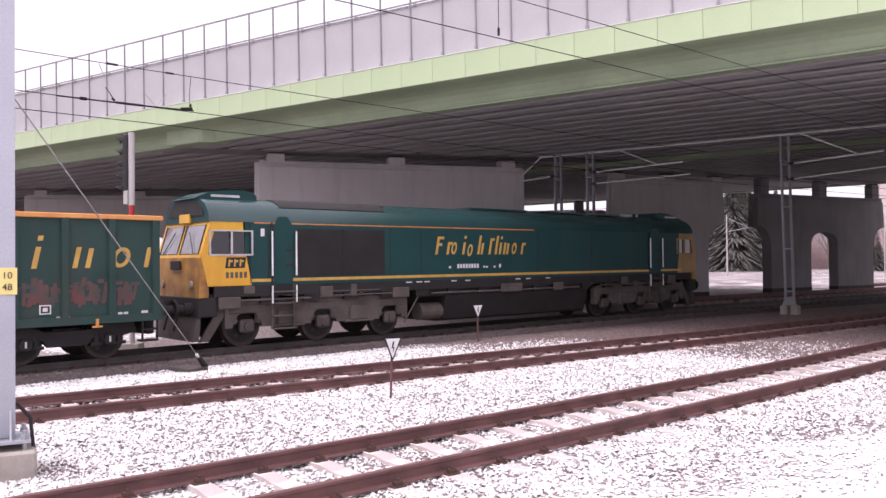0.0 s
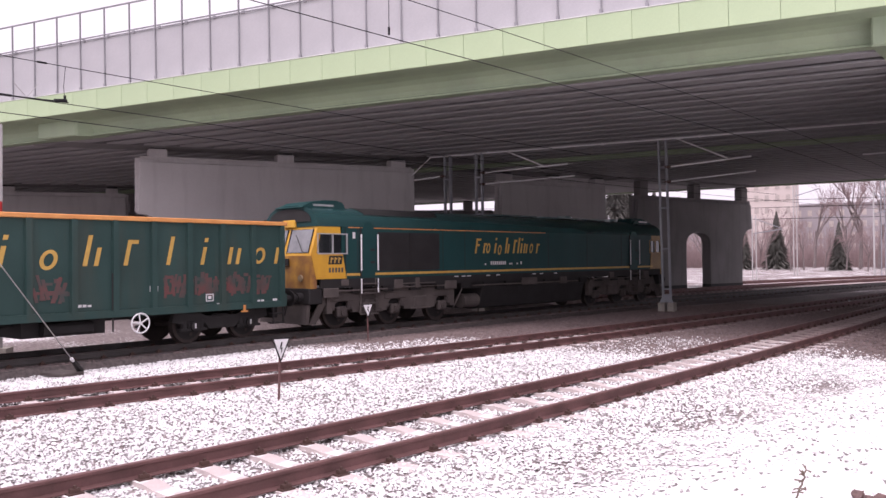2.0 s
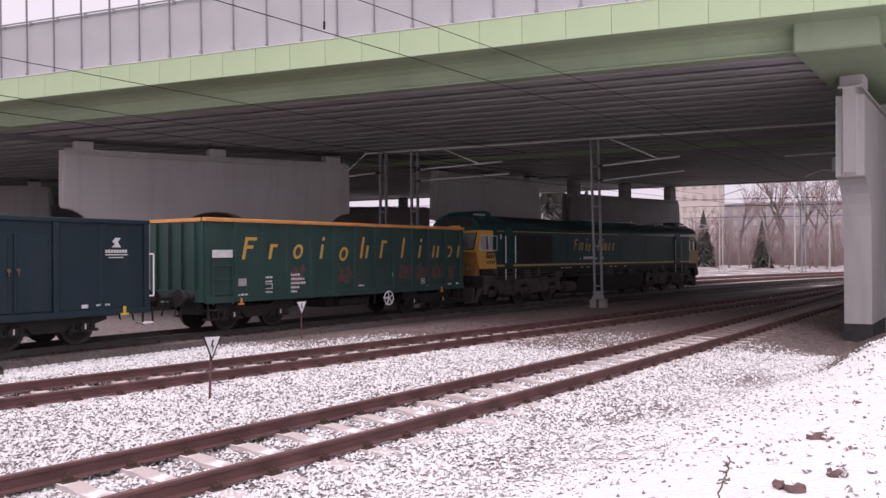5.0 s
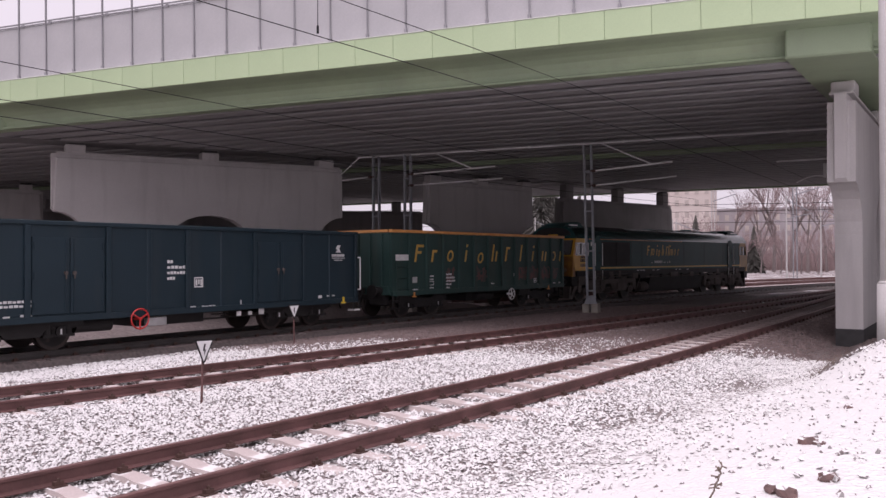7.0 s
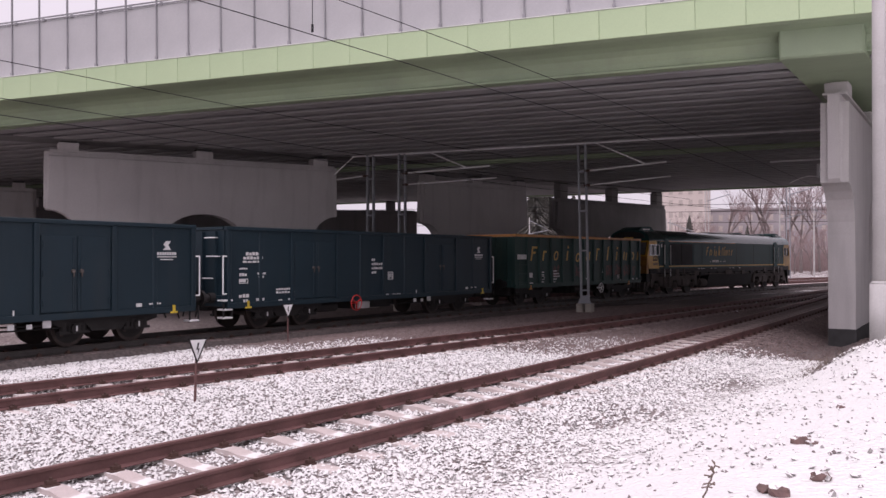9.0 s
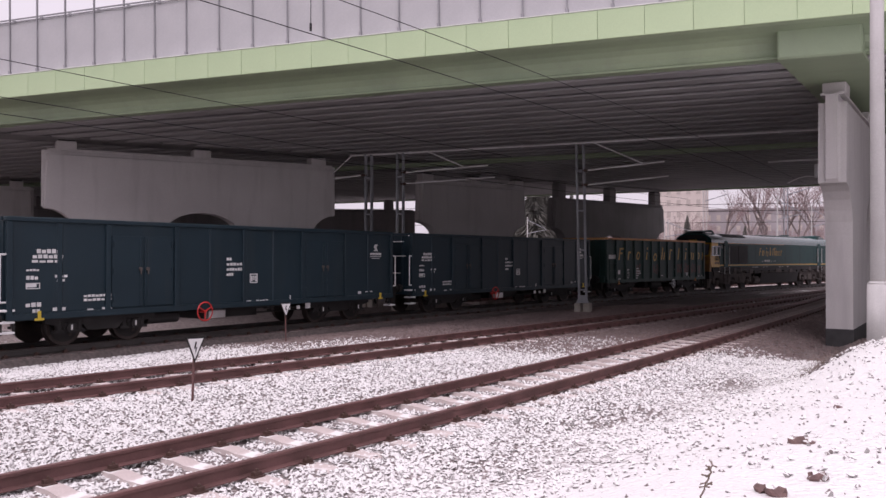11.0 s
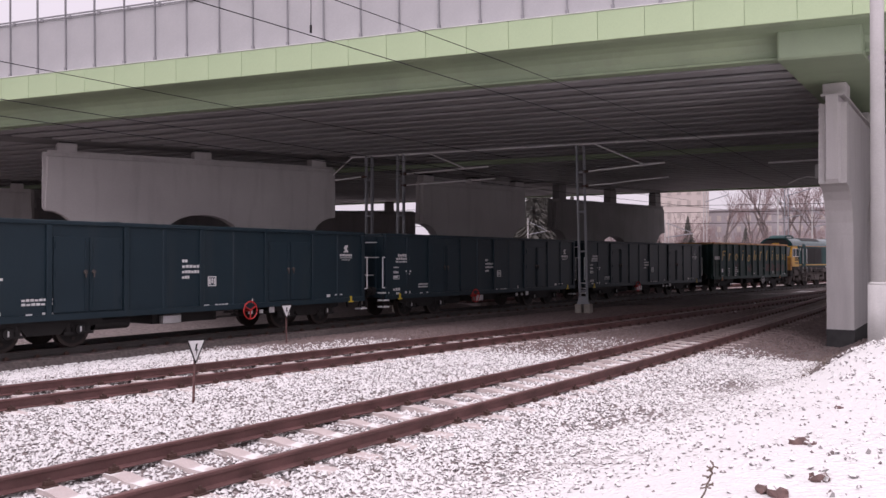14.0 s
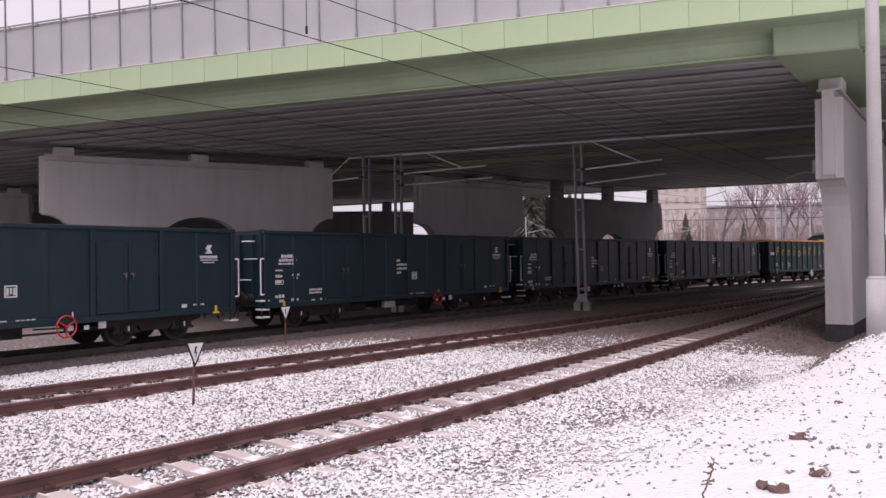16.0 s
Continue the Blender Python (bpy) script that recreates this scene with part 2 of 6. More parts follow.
# ---- ground: one sheet, with a low bank at the camera's side ----
def ground_height(x, y):
    near = curve_x(CURVES["near"], max(-20.0, min(y, 60.0)))
    d = x - near
    bank = max(0.0, min(1.0, (d - 1.9 - max(0.0, y - 16.0) * 0.10) / 4.2))
    bank = bank * bank * (3 - 2 * bank)
    h = -0.20 + 0.62 * bank
    if d < 1.7:
        # shallow drains between the tracks
        h += 0.02 * noise.noise((x * 0.8, y * 0.8, 7))
    for key in ("near", "middle"):
        e = abs(x + RAIL_GAP / 2 - curve_x(CURVES[key], max(-20.0, min(y, 60.0))))
        if e < 0.95:
            h -= 0.045 * min(1.0, (0.95 - e) / 0.25)
    # the line in use lies on a raised bed, with a shallow ditch beside it
    d1 = x - curve_x(CURVES["line"], max(-30.0, min(y, 75.0)))
    if -6.0 < d1 < 3.2:
        h -= (0.14 if d1 > -0.75 else 0.24) * min(1.0, (3.2 - d1) / 1.9, (d1 + 6.0) / 1.5)
    if d > 0.9 and y > 20:
        h -= 0.34 * min(1.0, (d - 0.9) / 1.2) * min(1.0, (y - 20.0) / 4.0)
    # earth shoulder that carries the lamp post
    toe = 0.2 + 0.3 * max(-1.0, min(y - 17.2, 2.4))
    rise = max(0.0, min(1.0, (x - toe) / 0.75)) * max(0.0, min(1.0, (y - 12.5) / 4.5, (32.0 - y) / 6.0))
    h += 0.38 * rise * rise * (3 - 2 * rise)
    h += 0.05 * bank * (noise.noise((x * 0.9, y * 0.9, 0)) + 0.6 * noise.noise((x * 3.1, y * 3.1, 4)))
    return h


def snowfall(x, y):
    """How much snow has settled: little below the decks, none on the oily line in use."""
    v = 0.40
    edge = 21.0 + 2.6 * noise.noise((x * 0.25, y * 0.25, 2)) - 0.34 * max(0.0, min(12.0, -x - 4.0))
    if edge < y < 64:
        v -= 0.62 * min(1.0, (y - edge) / 9.5) * min(1.0, max(0.0, (64 - y) / 4))
    away = (x - curve_x(CURVES["near"], max(-20.0, min(y, 60.0))) - 1.6) / 3.0
    if away > 0 and y < 24:
        v += 0.34 * min(1.0, away * 1.6) + 0.07 * noise.noise((x * 0.7, y * 0.7, 5))
    # wind-blown snow on the shoulder reaches in under the deck's edge
    if 15 < y < 30:
        v += 0.55 * max(0.0, min(1.0, (x - 0.15 - 0.26 * (y - 17.0)) / 0.5)) * min(1.0, (30 - y) / 3)
    line = curve_x(CURVES["line"], y)
    d = line + 0.62 - x
    if -0.1 < d < 3.0 and 0 < y < 62:
        v -= 0.5
    elif 3.0 <= d < 14.0 and 22 < y < 58:
        v -= 0.26
    return v


def make_ground():
    xs = np.concatenate([[-1500, -700, -350, -180, -110, -80, -60, -48, -40, -34, -29], np.arange(-25, 14.01, 0.5), [17, 22, 30, 45, 80, 160, 400, 1500]])
    ys = np.concatenate([[-600, -200, -80, -40, -20, -10, -5], np.arange(-2, 44, 0.5), np.arange(44, 90, 2), [95, 105, 120, 150, 200, 300, 600, 1500]])
    vs = [(x, y, ground_height(x, y)) for y in ys for x in xs]
    n = len(xs)
    fs = [(j * n + i, j * n + i + 1, (j + 1) * n + i + 1, (j + 1) * n + i) for j in range(len(ys) - 1) for i in range(n - 1)]
    me = bpy.data.meshes.new("ground")
    me.from_pydata(vs, [], fs)
    at = me.attributes.new("snowfall", "FLOAT", "POINT")
    for i, v in enumerate(vs):
        at.data[i].value = snowfall(v[0], v[1])
    me.materials.append(M_GROUND)
    for p in me.polygons:
        p.use_smooth = True
    return tagged(new("ground", me), "snow-dusted grey ballast and bank beside the tracks", "ground", kind="structure")


make_ground()


def make_bed():
    c, tab = CURVES["line"], arc_table(CURVES["line"])
    bm, prev = B(), None
    for s in np.arange(-30, 150, 0.5):
        ring = []
        for off, z in ((0.92, -0.62), (0.80, -0.36), (0.64, -0.185), (0.0, -0.19), (-0.75, -0.205), (-1.5, -0.19), (-2.1, -0.20), (-2.7, -0.60)):
            x, y, dx, dy = on_track(c, tab, s, off + 0.05 * noise.noise((s, off, 1)))
            ring.append(bm.verts.new((x, y, z + 0.025 * noise.noise((s * 1.7, off * 3, 2)))))
        if prev:
            for a, b, p, q in zip(prev, prev[1:], ring, ring[1:]):
                bm.faces.new((a, b, q, p))
        prev = ring
    bmesh.ops.recalc_face_normals(bm, faces=bm.faces)
    if sum(f.normal.z for f in bm.faces) < 0:
        bmesh.ops.reverse_faces(bm, faces=bm.faces)
    tagged(part("track_bed", bm, M_BED), "dark oily raised ballast bed of the line", "ballast bed", kind="structure")


make_bed()
make_track("track_in_use", CURVES["line"], -30, 150, "oily dark railway track carrying the train", oily=True)
make_track("track_middle", CURVES["middle"], -20, 120, "rusty snow-dusted railway track on concrete sleepers")
make_track("track_near", CURVES["near"], -10, 75, "rusty snow-dusted railway siding on concrete sleepers")
make_track("track_beyond", CURVES["beyond"], 42, 190, "rusty railway track beyond the line")
make_track("track_farthest", CURVES["farthest"], 72, 190, "rusty snow-dusted far railway track")

# ---- road bridge: turned a little to the tracks, falling gently to one side ----
Z_GIRDER, Z_SLAB, Z_FASCIA0, Z_FASCIA1 = 7.50, 8.62, 8.22, 9.02
# X1 carries the decks on unseen, far past the view, to shade the space below
X0, X1 = -95.0, 52.0
SKEW, FALL = 0.066, 0.0115
BRIDGE_POSE = Matrix.Translation((0, 22.8, 8.2)) @ Matrix.Rotation(math.atan(SKEW), 4, "Z") @ Matrix.Rotation(-math.atan(FALL), 4, "Y") @ Matrix.Translation((0, -22.8, -8.2))


def repeat(ob, xs):
    """Copies of a part along the bridge, on the same mesh."""
    ob.location.x = xs[0]
    for x in xs[1:]:
        o = ob.copy()
        scene.collection.objects.link(o)
        o.location.x = x


def make_bridge():
    br = empty("road_bridge", label="wide road overpass with light green fascia and grey noise barrier", category="bridge", kind="structure")
    for y0, y1 in ((24.35, 42.0), (42.9, 66.5)):
        bm = B()
        bx(bm, X0, X1, y0, y1, Z_SLAB, 8.95)
        part("deck_slab", bm, M_SOFFIT, br, "dark grey concrete deck underside")
        for y in np.arange(y0 + 0.52, y1 - 0.3, 1.16):
            # a deep plate girder: thin web, wide lower flange with a thin rolled edge
            bm = B()
            bx(bm, X0, X1, y - 0.13, y + 0.13, Z_GIRDER + 0.07, Z_SLAB + 0.01)
            bx(bm, X0, X1, y - 0.33, y + 0.33, Z_GIRDER, Z_GIRDER + 0.08, 0.015)
            part("girder", bm, M_FLANGE, br)
    bm = B()
    prism(bm, [(22.83, 8.24), (22.83, 9.0), (24.35, 9.0), (24.35, 7.52), (23.92, 7.52), (23.92, 7.58), (24.02, 7.62), (23.99, 7.78), (23.88, 7.95), (23.70, 8.07), (23.45, 8.14), (23.1, 8.17), (22.95, 8.19)], "x", X0, X1)
    part("outer_girder", bm, M_GIRDER, br, "grey-green painted outer girder below the fascia")
    # the edge girders on both sides of the slot between the two decks, and the far edge
    for y0, y1 in ((41.7, 42.05), (42.5, 43.0), (66.2, 66.75)):
        bm = B()
        bx(bm, X0, X1, y0, y1, 7.42, 8.98, 0.03)
        part("edge_girder", bm, M_GIRDER, br, "grey-green edge girder of the deck")
    bm = B()
    bx(bm, 0.004, 1.2545, 22.78, 22.83, Z_FASCIA0, Z_FASCIA1, 0.006)
    repeat(part("fascia_panel", bm, M_FASCIA, br), [-0.095 + 1.2585 * i for i in range(-74, 41)])
    bm = B()
    bx(bm, X0, X1, 22.765, 23.24, Z_FASCIA1 + 0.002, Z_FASCIA1 + 0.035, 0.01)
    part("coping", bm, M_COPING, br, "pale coping dusted with snow")
    # noise barrier: panels between slender posts, a gap with a double rail, and an open rail above
    xs = [-40.75 + 1.2848 * i for i in range(-41, 72)]
    bm = B()
    bx(bm, 0.022, 1.2628, 23.29, 23.33, 9.02, 11.06)
    repeat(part("barrier_panel", bm, M_BARRIER, br), xs)
    bm = B()
    bx(bm, -0.022, 0.022, 23.24, 23.30, 9.0, 12.25)
    repeat(part("barrier_post", bm, M_BARRIER_POST, br), xs)
    bm = B()
    bx(bm, -0.045, 0.045, 23.21, 23.30, 9.18, 9.30, 0.01)
    repeat(part("post_shoe", bm, M_BARRIER_POST, br), xs)
    bm = B()
    bx(bm, 0.15, 0.27, 23.235, 23.29, 11.04, 11.13)
    repeat(part("rail_bracket", bm, M_BARRIER_POST, br), xs)
    for z, h in ((11.09, 0.022), (11.18, 0.02), (12.22, 0.026)):
        bm = B()
        bx(bm, X0, X1, 23.25, 23.30, z - h, z + h)
        part("top_rail", bm, M_BARRIER_POST, br)
    br.matrix_world = BRIDGE_POSE
    return br


BRIDGE = make_bridge()


def make_pier(label, a, b, z1=6.97, thick=0.76, z0=-0.7, overhang=1.5, arches=1, gap=None, size=1.0, concrete=None, rise=1.1):
    """A wall pier from a to b: a deep head on legs, with curved corbels at its ends and arches between the legs."""
    a, b = Vector((*a, 0)), Vector((*b, 0))
    L = (b - a).length
    za = 4.40
    # the bearings reach up to the girders, wherever the deck is along its fall
    seat = 2.18 + (Z_GIRDER - 0.01 + FALL * (a.x + b.x) / 2 * size - 2.18) / size
    def quarter(x0, x1, zlo, zhi):
        return [(x0 + (x1 - x0) * math.sin(t), zlo + (zhi - zlo) * math.cos(t)) for t in np.linspace(0, math.pi / 2, 7)]
    corbel = [(0, z1), (0, za + 0.1), (0.10, za)] + quarter(0.12, overhang, za - 1.5, za - 0.02)
    n = arches
    legs = (L - 2 * overhang) / (2 * n + 1)
    if gap:
        legs = (L - 2 * overhang - n * gap) / (n + 1)
    gap = gap or legs
    rows = corbel + [(overhang, z0)]
    for i in range(n):
        x0 = overhang + legs * (i + 1) + gap * i
        x1 = x0 + gap
        rows += [(x0, z0)] + [((x0 + x1) / 2 - (x1 - x0) / 2 * math.cos(t), za - 1.15 + rise * math.sin(t)) for t in np.linspace(0, math.pi, 11)] + [(x1, z0)]
    rows += [(L - overhang, z0)] + [(L - p, q) for p, q in corbel][::-1]
    bm = B()
    prism(bm, rows, "y", -thick / 2, thick / 2)
    # the corners of the noses are softened
    soft = [e for e in bm.edges if abs(e.verts[0].co.y - e.verts[1].co.y) < 1e-5 and abs(abs(e.verts[0].co.y) - thick / 2) < 1e-4
            and all(min(v.co.x, L - v.co.x) < 0.02 and v.co.z > 0 for v in e.verts)]
    bmesh.ops.bevel(bm, geom=soft, offset=0.22, segments=5, affect="EDGES")
    m = Matrix.Translation(a * size) @ Matrix.Rotation(math.atan2((b - a).y, (b - a).x), 4, "Z")
    pier = empty("bridge_pier", m, label, "bridge pier", "bridge piers", "structure")
    concrete = concrete or M_CONC
    part("pier_wall", bm, concrete, pier)
    bm = B()
    bx(bm, 0.2, L - 0.2, -thick / 2 + 0.06, thick / 2 - 0.06, z1, z1 + 0.07)
    part("pier_cap", bm, concrete, pier)
    for t in np.linspace(0.07, 0.93, 3):
        bm = B()
        bx(bm, L * t - 0.42, L * t + 0.42, -0.33, 0.33, z1 + 0.06, seat - 0.10, 0.03)
        blk = part("bearing_block", bm, concrete, pier)
        bm = B()
        bx(bm, L * t - 0.34, L * t + 0.34, -0.28, 0.28, seat - 0.10, seat)
        part("bearing", bm, M_CONC_DARK, blk)
    k = 2 * n + 1
    for i in range(0, k, 2):
        bm = B()
        x0 = overhang + (legs + gap) * i / 2
        bx(bm, x0 - 0.01, x0 + legs + 0.01, -thick / 2 - 0.01, thick / 2 + 0.01, z0, 0.02)
        part("base_coating", bm, M_CONC_DARK, pier)
    grow = Matrix.Translation((0, 0, 2.18)) @ Matrix.Scale(size, 4) @ Matrix.Translation((0, 0, -2.18))
    for o in pier.children_recursive:
        o.data.transform(grow)
    return pier


def make_crossbeam(a, b, size, y0, y1, w0, w1, material, front=False, z0=7.40):
    """The transverse beam of a deck over a pier whose line runs from a to b; below, it narrows towards the pier."""
    back = BRIDGE_POSE.inverted()
    a, b = (back @ Vector((p[0] * size, p[1] * size, 7.5)) for p in (a, b))

    def px(y):
        return a.x + (b.x - a.x) * (y - a.y) / (b.y - a.y)
    bm = B()
    rings = []
    for y in (y0, y0 + 0.05, y1):
        g = 0.05 if y == y0 else 0.0
        rings.append([bm.verts.new(p) for p in ((px(y) - w0 + g, y, z0 + g), (px(y) + w1 - g, y, z0 + g), (px(y) + w1 - g, y, 8.66), (px(y) - w0 + g, y, 8.66))])
    for p, q in zip(rings, rings[1:]):
        for i in range(4):
            bm.faces.new((p[i], q[i], q[(i + 1) % 4], p[(i + 1) % 4]))
    bm.faces.new(rings[0]), bm.faces.new(rings[-1][::-1])
    bmesh.ops.recalc_face_normals(bm, faces=bm.faces)
    return part("crossbeam", bm, material, BRIDGE, "green-painted crossbeam over a pier" if front else "")


PIERS = (
    ("smooth pale concrete wall pier with arched openings", (0.79, 26.6), (3.1, 40.5), 1.0, None),
    ("smooth grey concrete wall pier with arched openings", (-31.0, 26.7), (-22.9, 38.2), 0.944, None),
    ("grey concrete wall pier under the second deck", (-21.8, 46.3), (-17.6, 54.4), 0.958, None),
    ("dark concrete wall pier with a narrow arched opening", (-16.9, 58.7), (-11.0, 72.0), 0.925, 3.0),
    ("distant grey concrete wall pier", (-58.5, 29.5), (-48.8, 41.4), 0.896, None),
    # the left stretch of this pier is added, to close a bright opening
    ("long shade-toned concrete wall pier", (-62.0, 50.4), (-33.0, 69.6), 0.905, 3.0),
)
# the two farthest piers take the concrete with shade in its colour
for lab, a, b, size, gap in PIERS:
    make_pier(lab, a, b, gap=gap, arches=0 if 44 < a[1] < 48 else 1, z1=6.55 if gap else 6.97, size=size, concrete=M_CONC_SHADED if gap else None, rise=0.75 if gap or a[1] > 44 else 1.1)
make_crossbeam(*PIERS[0][1:4], 23.45, 41.65, 0.87, 1.16, M_GIRDER, True)
make_crossbeam(*PIERS[1][1:4], 24.5, 41.65, 1.0, 1.0, M_SOFFIT, z0=7.49)
make_crossbeam(*PIERS[1][1:4], 23.5, 24.45, -1.35, 3.5, M_GIRDER, True, 7.50)
make_crossbeam(*PIERS[2][1:4], 43.0, 54.0, 1.0, 1.0, M_SOFFIT, z0=7.49)
make_crossbeam(*PIERS[3][1:4], 54.0, 66.2, 1.1, 1.1, M_SOFFIT)
make_crossbeam(*PIERS[4][1:4], 24.5, 41.65, 1.0, 1.0, M_SOFFIT, z0=7.49)


# ---- train ----
M_LOCO = mat("deep_green_loco_paint", (0.015, 0.062, 0.061), 0.5, 0, (0.012, 0.050, 0.050), 0.6, stain=(0.030, 0.055, 0.055), spec=0.16)
M_LOCO_ROOF = mat("glossy_green_roof_paint", (0.02, 0.062, 0.062), 0.22, 0, (0.016, 0.052, 0.052), 0.6, spec=0.8)
M_YELLOW = mat("warning_yellow_paint", (0.72, 0.40, 0.03), 0.42, 0, (0.62, 0.32, 0.03), 1.2, stain=(0.36, 0.17, 0.04))
M_YELLOW_DIRTY = mat("grimy_yellow_nose", (0.52, 0.27, 0.04), 0.55, 0, (0.26, 0.11, 0.035), 2.6, 0.1, stain=(0.09, 0.045, 0.03))
# the same cab yellow, with shade and glare dulling put into its colour
M_YELLOW_DULL = mat("shade_dulled_yellow_paint", (0.40, 0.235, 0.06), 0.5, 0, (0.27, 0.16, 0.05), 1.4, stain=(0.13, 0.085, 0.045))
M_ORANGE = mat("orange_line", (0.62, 0.25, 0.06), 0.5, 0, (0.5, 0.18, 0.05))
M_GLASS = mat("dark_cab_glass", (0.015, 0.018, 0.02), 0.06, 0, (0.012, 0.014, 0.016), spec=0.8)
# the pale base colour stands for sky reflected in the windscreens
M_SCREEN = mat("sky_paled_windscreen_glass", (0.22, 0.225, 0.235), 0.08, 0.0, (0.16, 0.165, 0.17), spec=0.9)
M_LENS = mat("grimy_lamp_lens", (0.34, 0.26, 0.16), 0.4, 0, (0.22, 0.15, 0.08), 6)
M_GRILLE = mat("sooty_grille", (0.022, 0.02, 0.02), 0.75, 0, (0.014, 0.013, 0.013), 2)
M_UNDER = mat("brown_brake_dust_steel", (0.11, 0.092, 0.084), 0.85, 0.0, (0.066, 0.054, 0.05), 1.5, 0.3)
M_UNDER_DARK = mat("black_underframe", (0.022, 0.02, 0.02), 0.75, 0.1, (0.014, 0.012, 0.012), 2.0)
M_WHEEL = mat("dark_wheel_steel", (0.06, 0.045, 0.04), 0.6, 0.4, (0.035, 0.026, 0.024), 3)
M_ALU = mat("bright_window_frame", (0.62, 0.62, 0.63), 0.4, 0.6)
M_WAGON_G = mat("faded_green_wagon_paint", (0.033, 0.070, 0.063), 0.5, 0, (0.024, 0.054, 0.049), 0.7, 0.05, stain=(0.07, 0.065, 0.05), spec=0.2)
M_WAGON_B = mat("dark_blue_green_wagon_paint", (0.015, 0.031, 0.042), 0.45, 0, (0.012, 0.025, 0.034), 0.5, 0.05, stain=(0.03, 0.04, 0.045), spec=0.25)
M_RIM = mat("orange_wagon_rim", (0.72, 0.33, 0.10), 0.5, 0, (0.6, 0.25, 0.07))
M_LETTER = mat("amber_lettering", (0.58, 0.36, 0.08), 0.55, 0, (0.46, 0.28, 0.06))
M_MARK = mat("white_stencil", (0.72, 0.72, 0.72), 0.6, 0, (0.55, 0.55, 0.55), 6)
M_RED = mat("red_paint", (0.55, 0.035, 0.03), 0.45, 0, (0.42, 0.025, 0.025))
M_GRAFF = mat("faded_red_spray_paint", (0.15, 0.045, 0.042), 0.6, 0, (0.045, 0.055, 0.05), 2.2)
M_HOOK = mat("yellow_rope_hook", (0.75, 0.55, 0.05), 0.5)
M_COAL = mat("coal", (0.018, 0.017, 0.017), 0.6, 0, (0.01, 0.01, 0.01), 8, 0.6)
M_RUSTY = mat("rusty_inner_steel", (0.10, 0.06, 0.04), 0.8, 0.1, (0.06, 0.035, 0.025), 1.5)

S_POLY = (2.04975800e-04, -7.72398500e-03, 1.28103064e-01, 3.40369800e+00, 3.20763753e-02)
LINE, LINE_TAB = CURVES["line"], arc_table(CURVES["line"])
CARS, WHEELS = [], []


def train_s(t):
    return sum(k * t ** (4 - i) for i, k in enumerate(S_POLY))


def car_pose(q, t, half=5.0):
    """The pose of a vehicle whose middle rides at q on the train, seated on the line by its two bogies."""
    s = q + train_s(t)
    a, b = on_track(LINE, LINE_TAB, s + half), on_track(LINE, LINE_TAB, s - half)
    p = Vector(((a[0] + b[0]) / 2, (a[1] + b[1]) / 2, 0))
    return Matrix.Translation(p) @ Matrix.Rotation(math.atan2(a[1] - b[1], a[0] - b[0]), 4, "Z")


def wheelset(parent, x, r, spokes=False):
    bm = B()
    rod(bm, (0, -0.98, 0), (0, 0.98, 0), 0.075, n=8)
    for k in (-1, 1):
        y = k * 0.752
        rod(bm, (0, y - 0.07, 0), (0, y + 0.065, 0), r, n=28)
        rod(bm, (0, y - k * 0.07, 0), (0, y - k * 0.095, 0), r + 0.03, n=28)
        rod(bm, (0, y + k * 0.06, 0), (0, y + k * 0.075, 0), r * 0.82, n=24, mi=1)
        rod(bm, (0, y + k * 0.06, 0), (0, y + k * 0.12, 0), 0.14, n=12)
        for a in (0, 2.1, 4.2):
            rod(bm, (math.cos(a) * r * 0.55, y + k * 0.07, math.sin(a) * r * 0.55), (math.cos(a) * r * 0.55, y + k * 0.082, math.sin(a) * r * 0.55), 0.05, n=8)
    o = part("wheelset", bm, [M_WHEEL, M_UNDER_DARK], parent)
    o.location = (x, 0, r)
    WHEELS.append((o, x, r))
    return o


def arch_plate(x0, x1, zlo, zhi, notches):
    """Outline of a side frame: flat top, with round cut-outs at its lower edge."""
    pts = [(x0, zhi - 0.12), (x0 + 0.12, zhi), (x1 - 0.12, zhi), (x1, zhi - 0.12), (x1, zlo)]
    for cx, r in sorted(notches, reverse=True):
        pts += [(cx + r * math.cos(a), zlo + r * math.sin(a)) for a in np.linspace(0, math.pi, 9)]
    return pts + [(x0, zlo)]


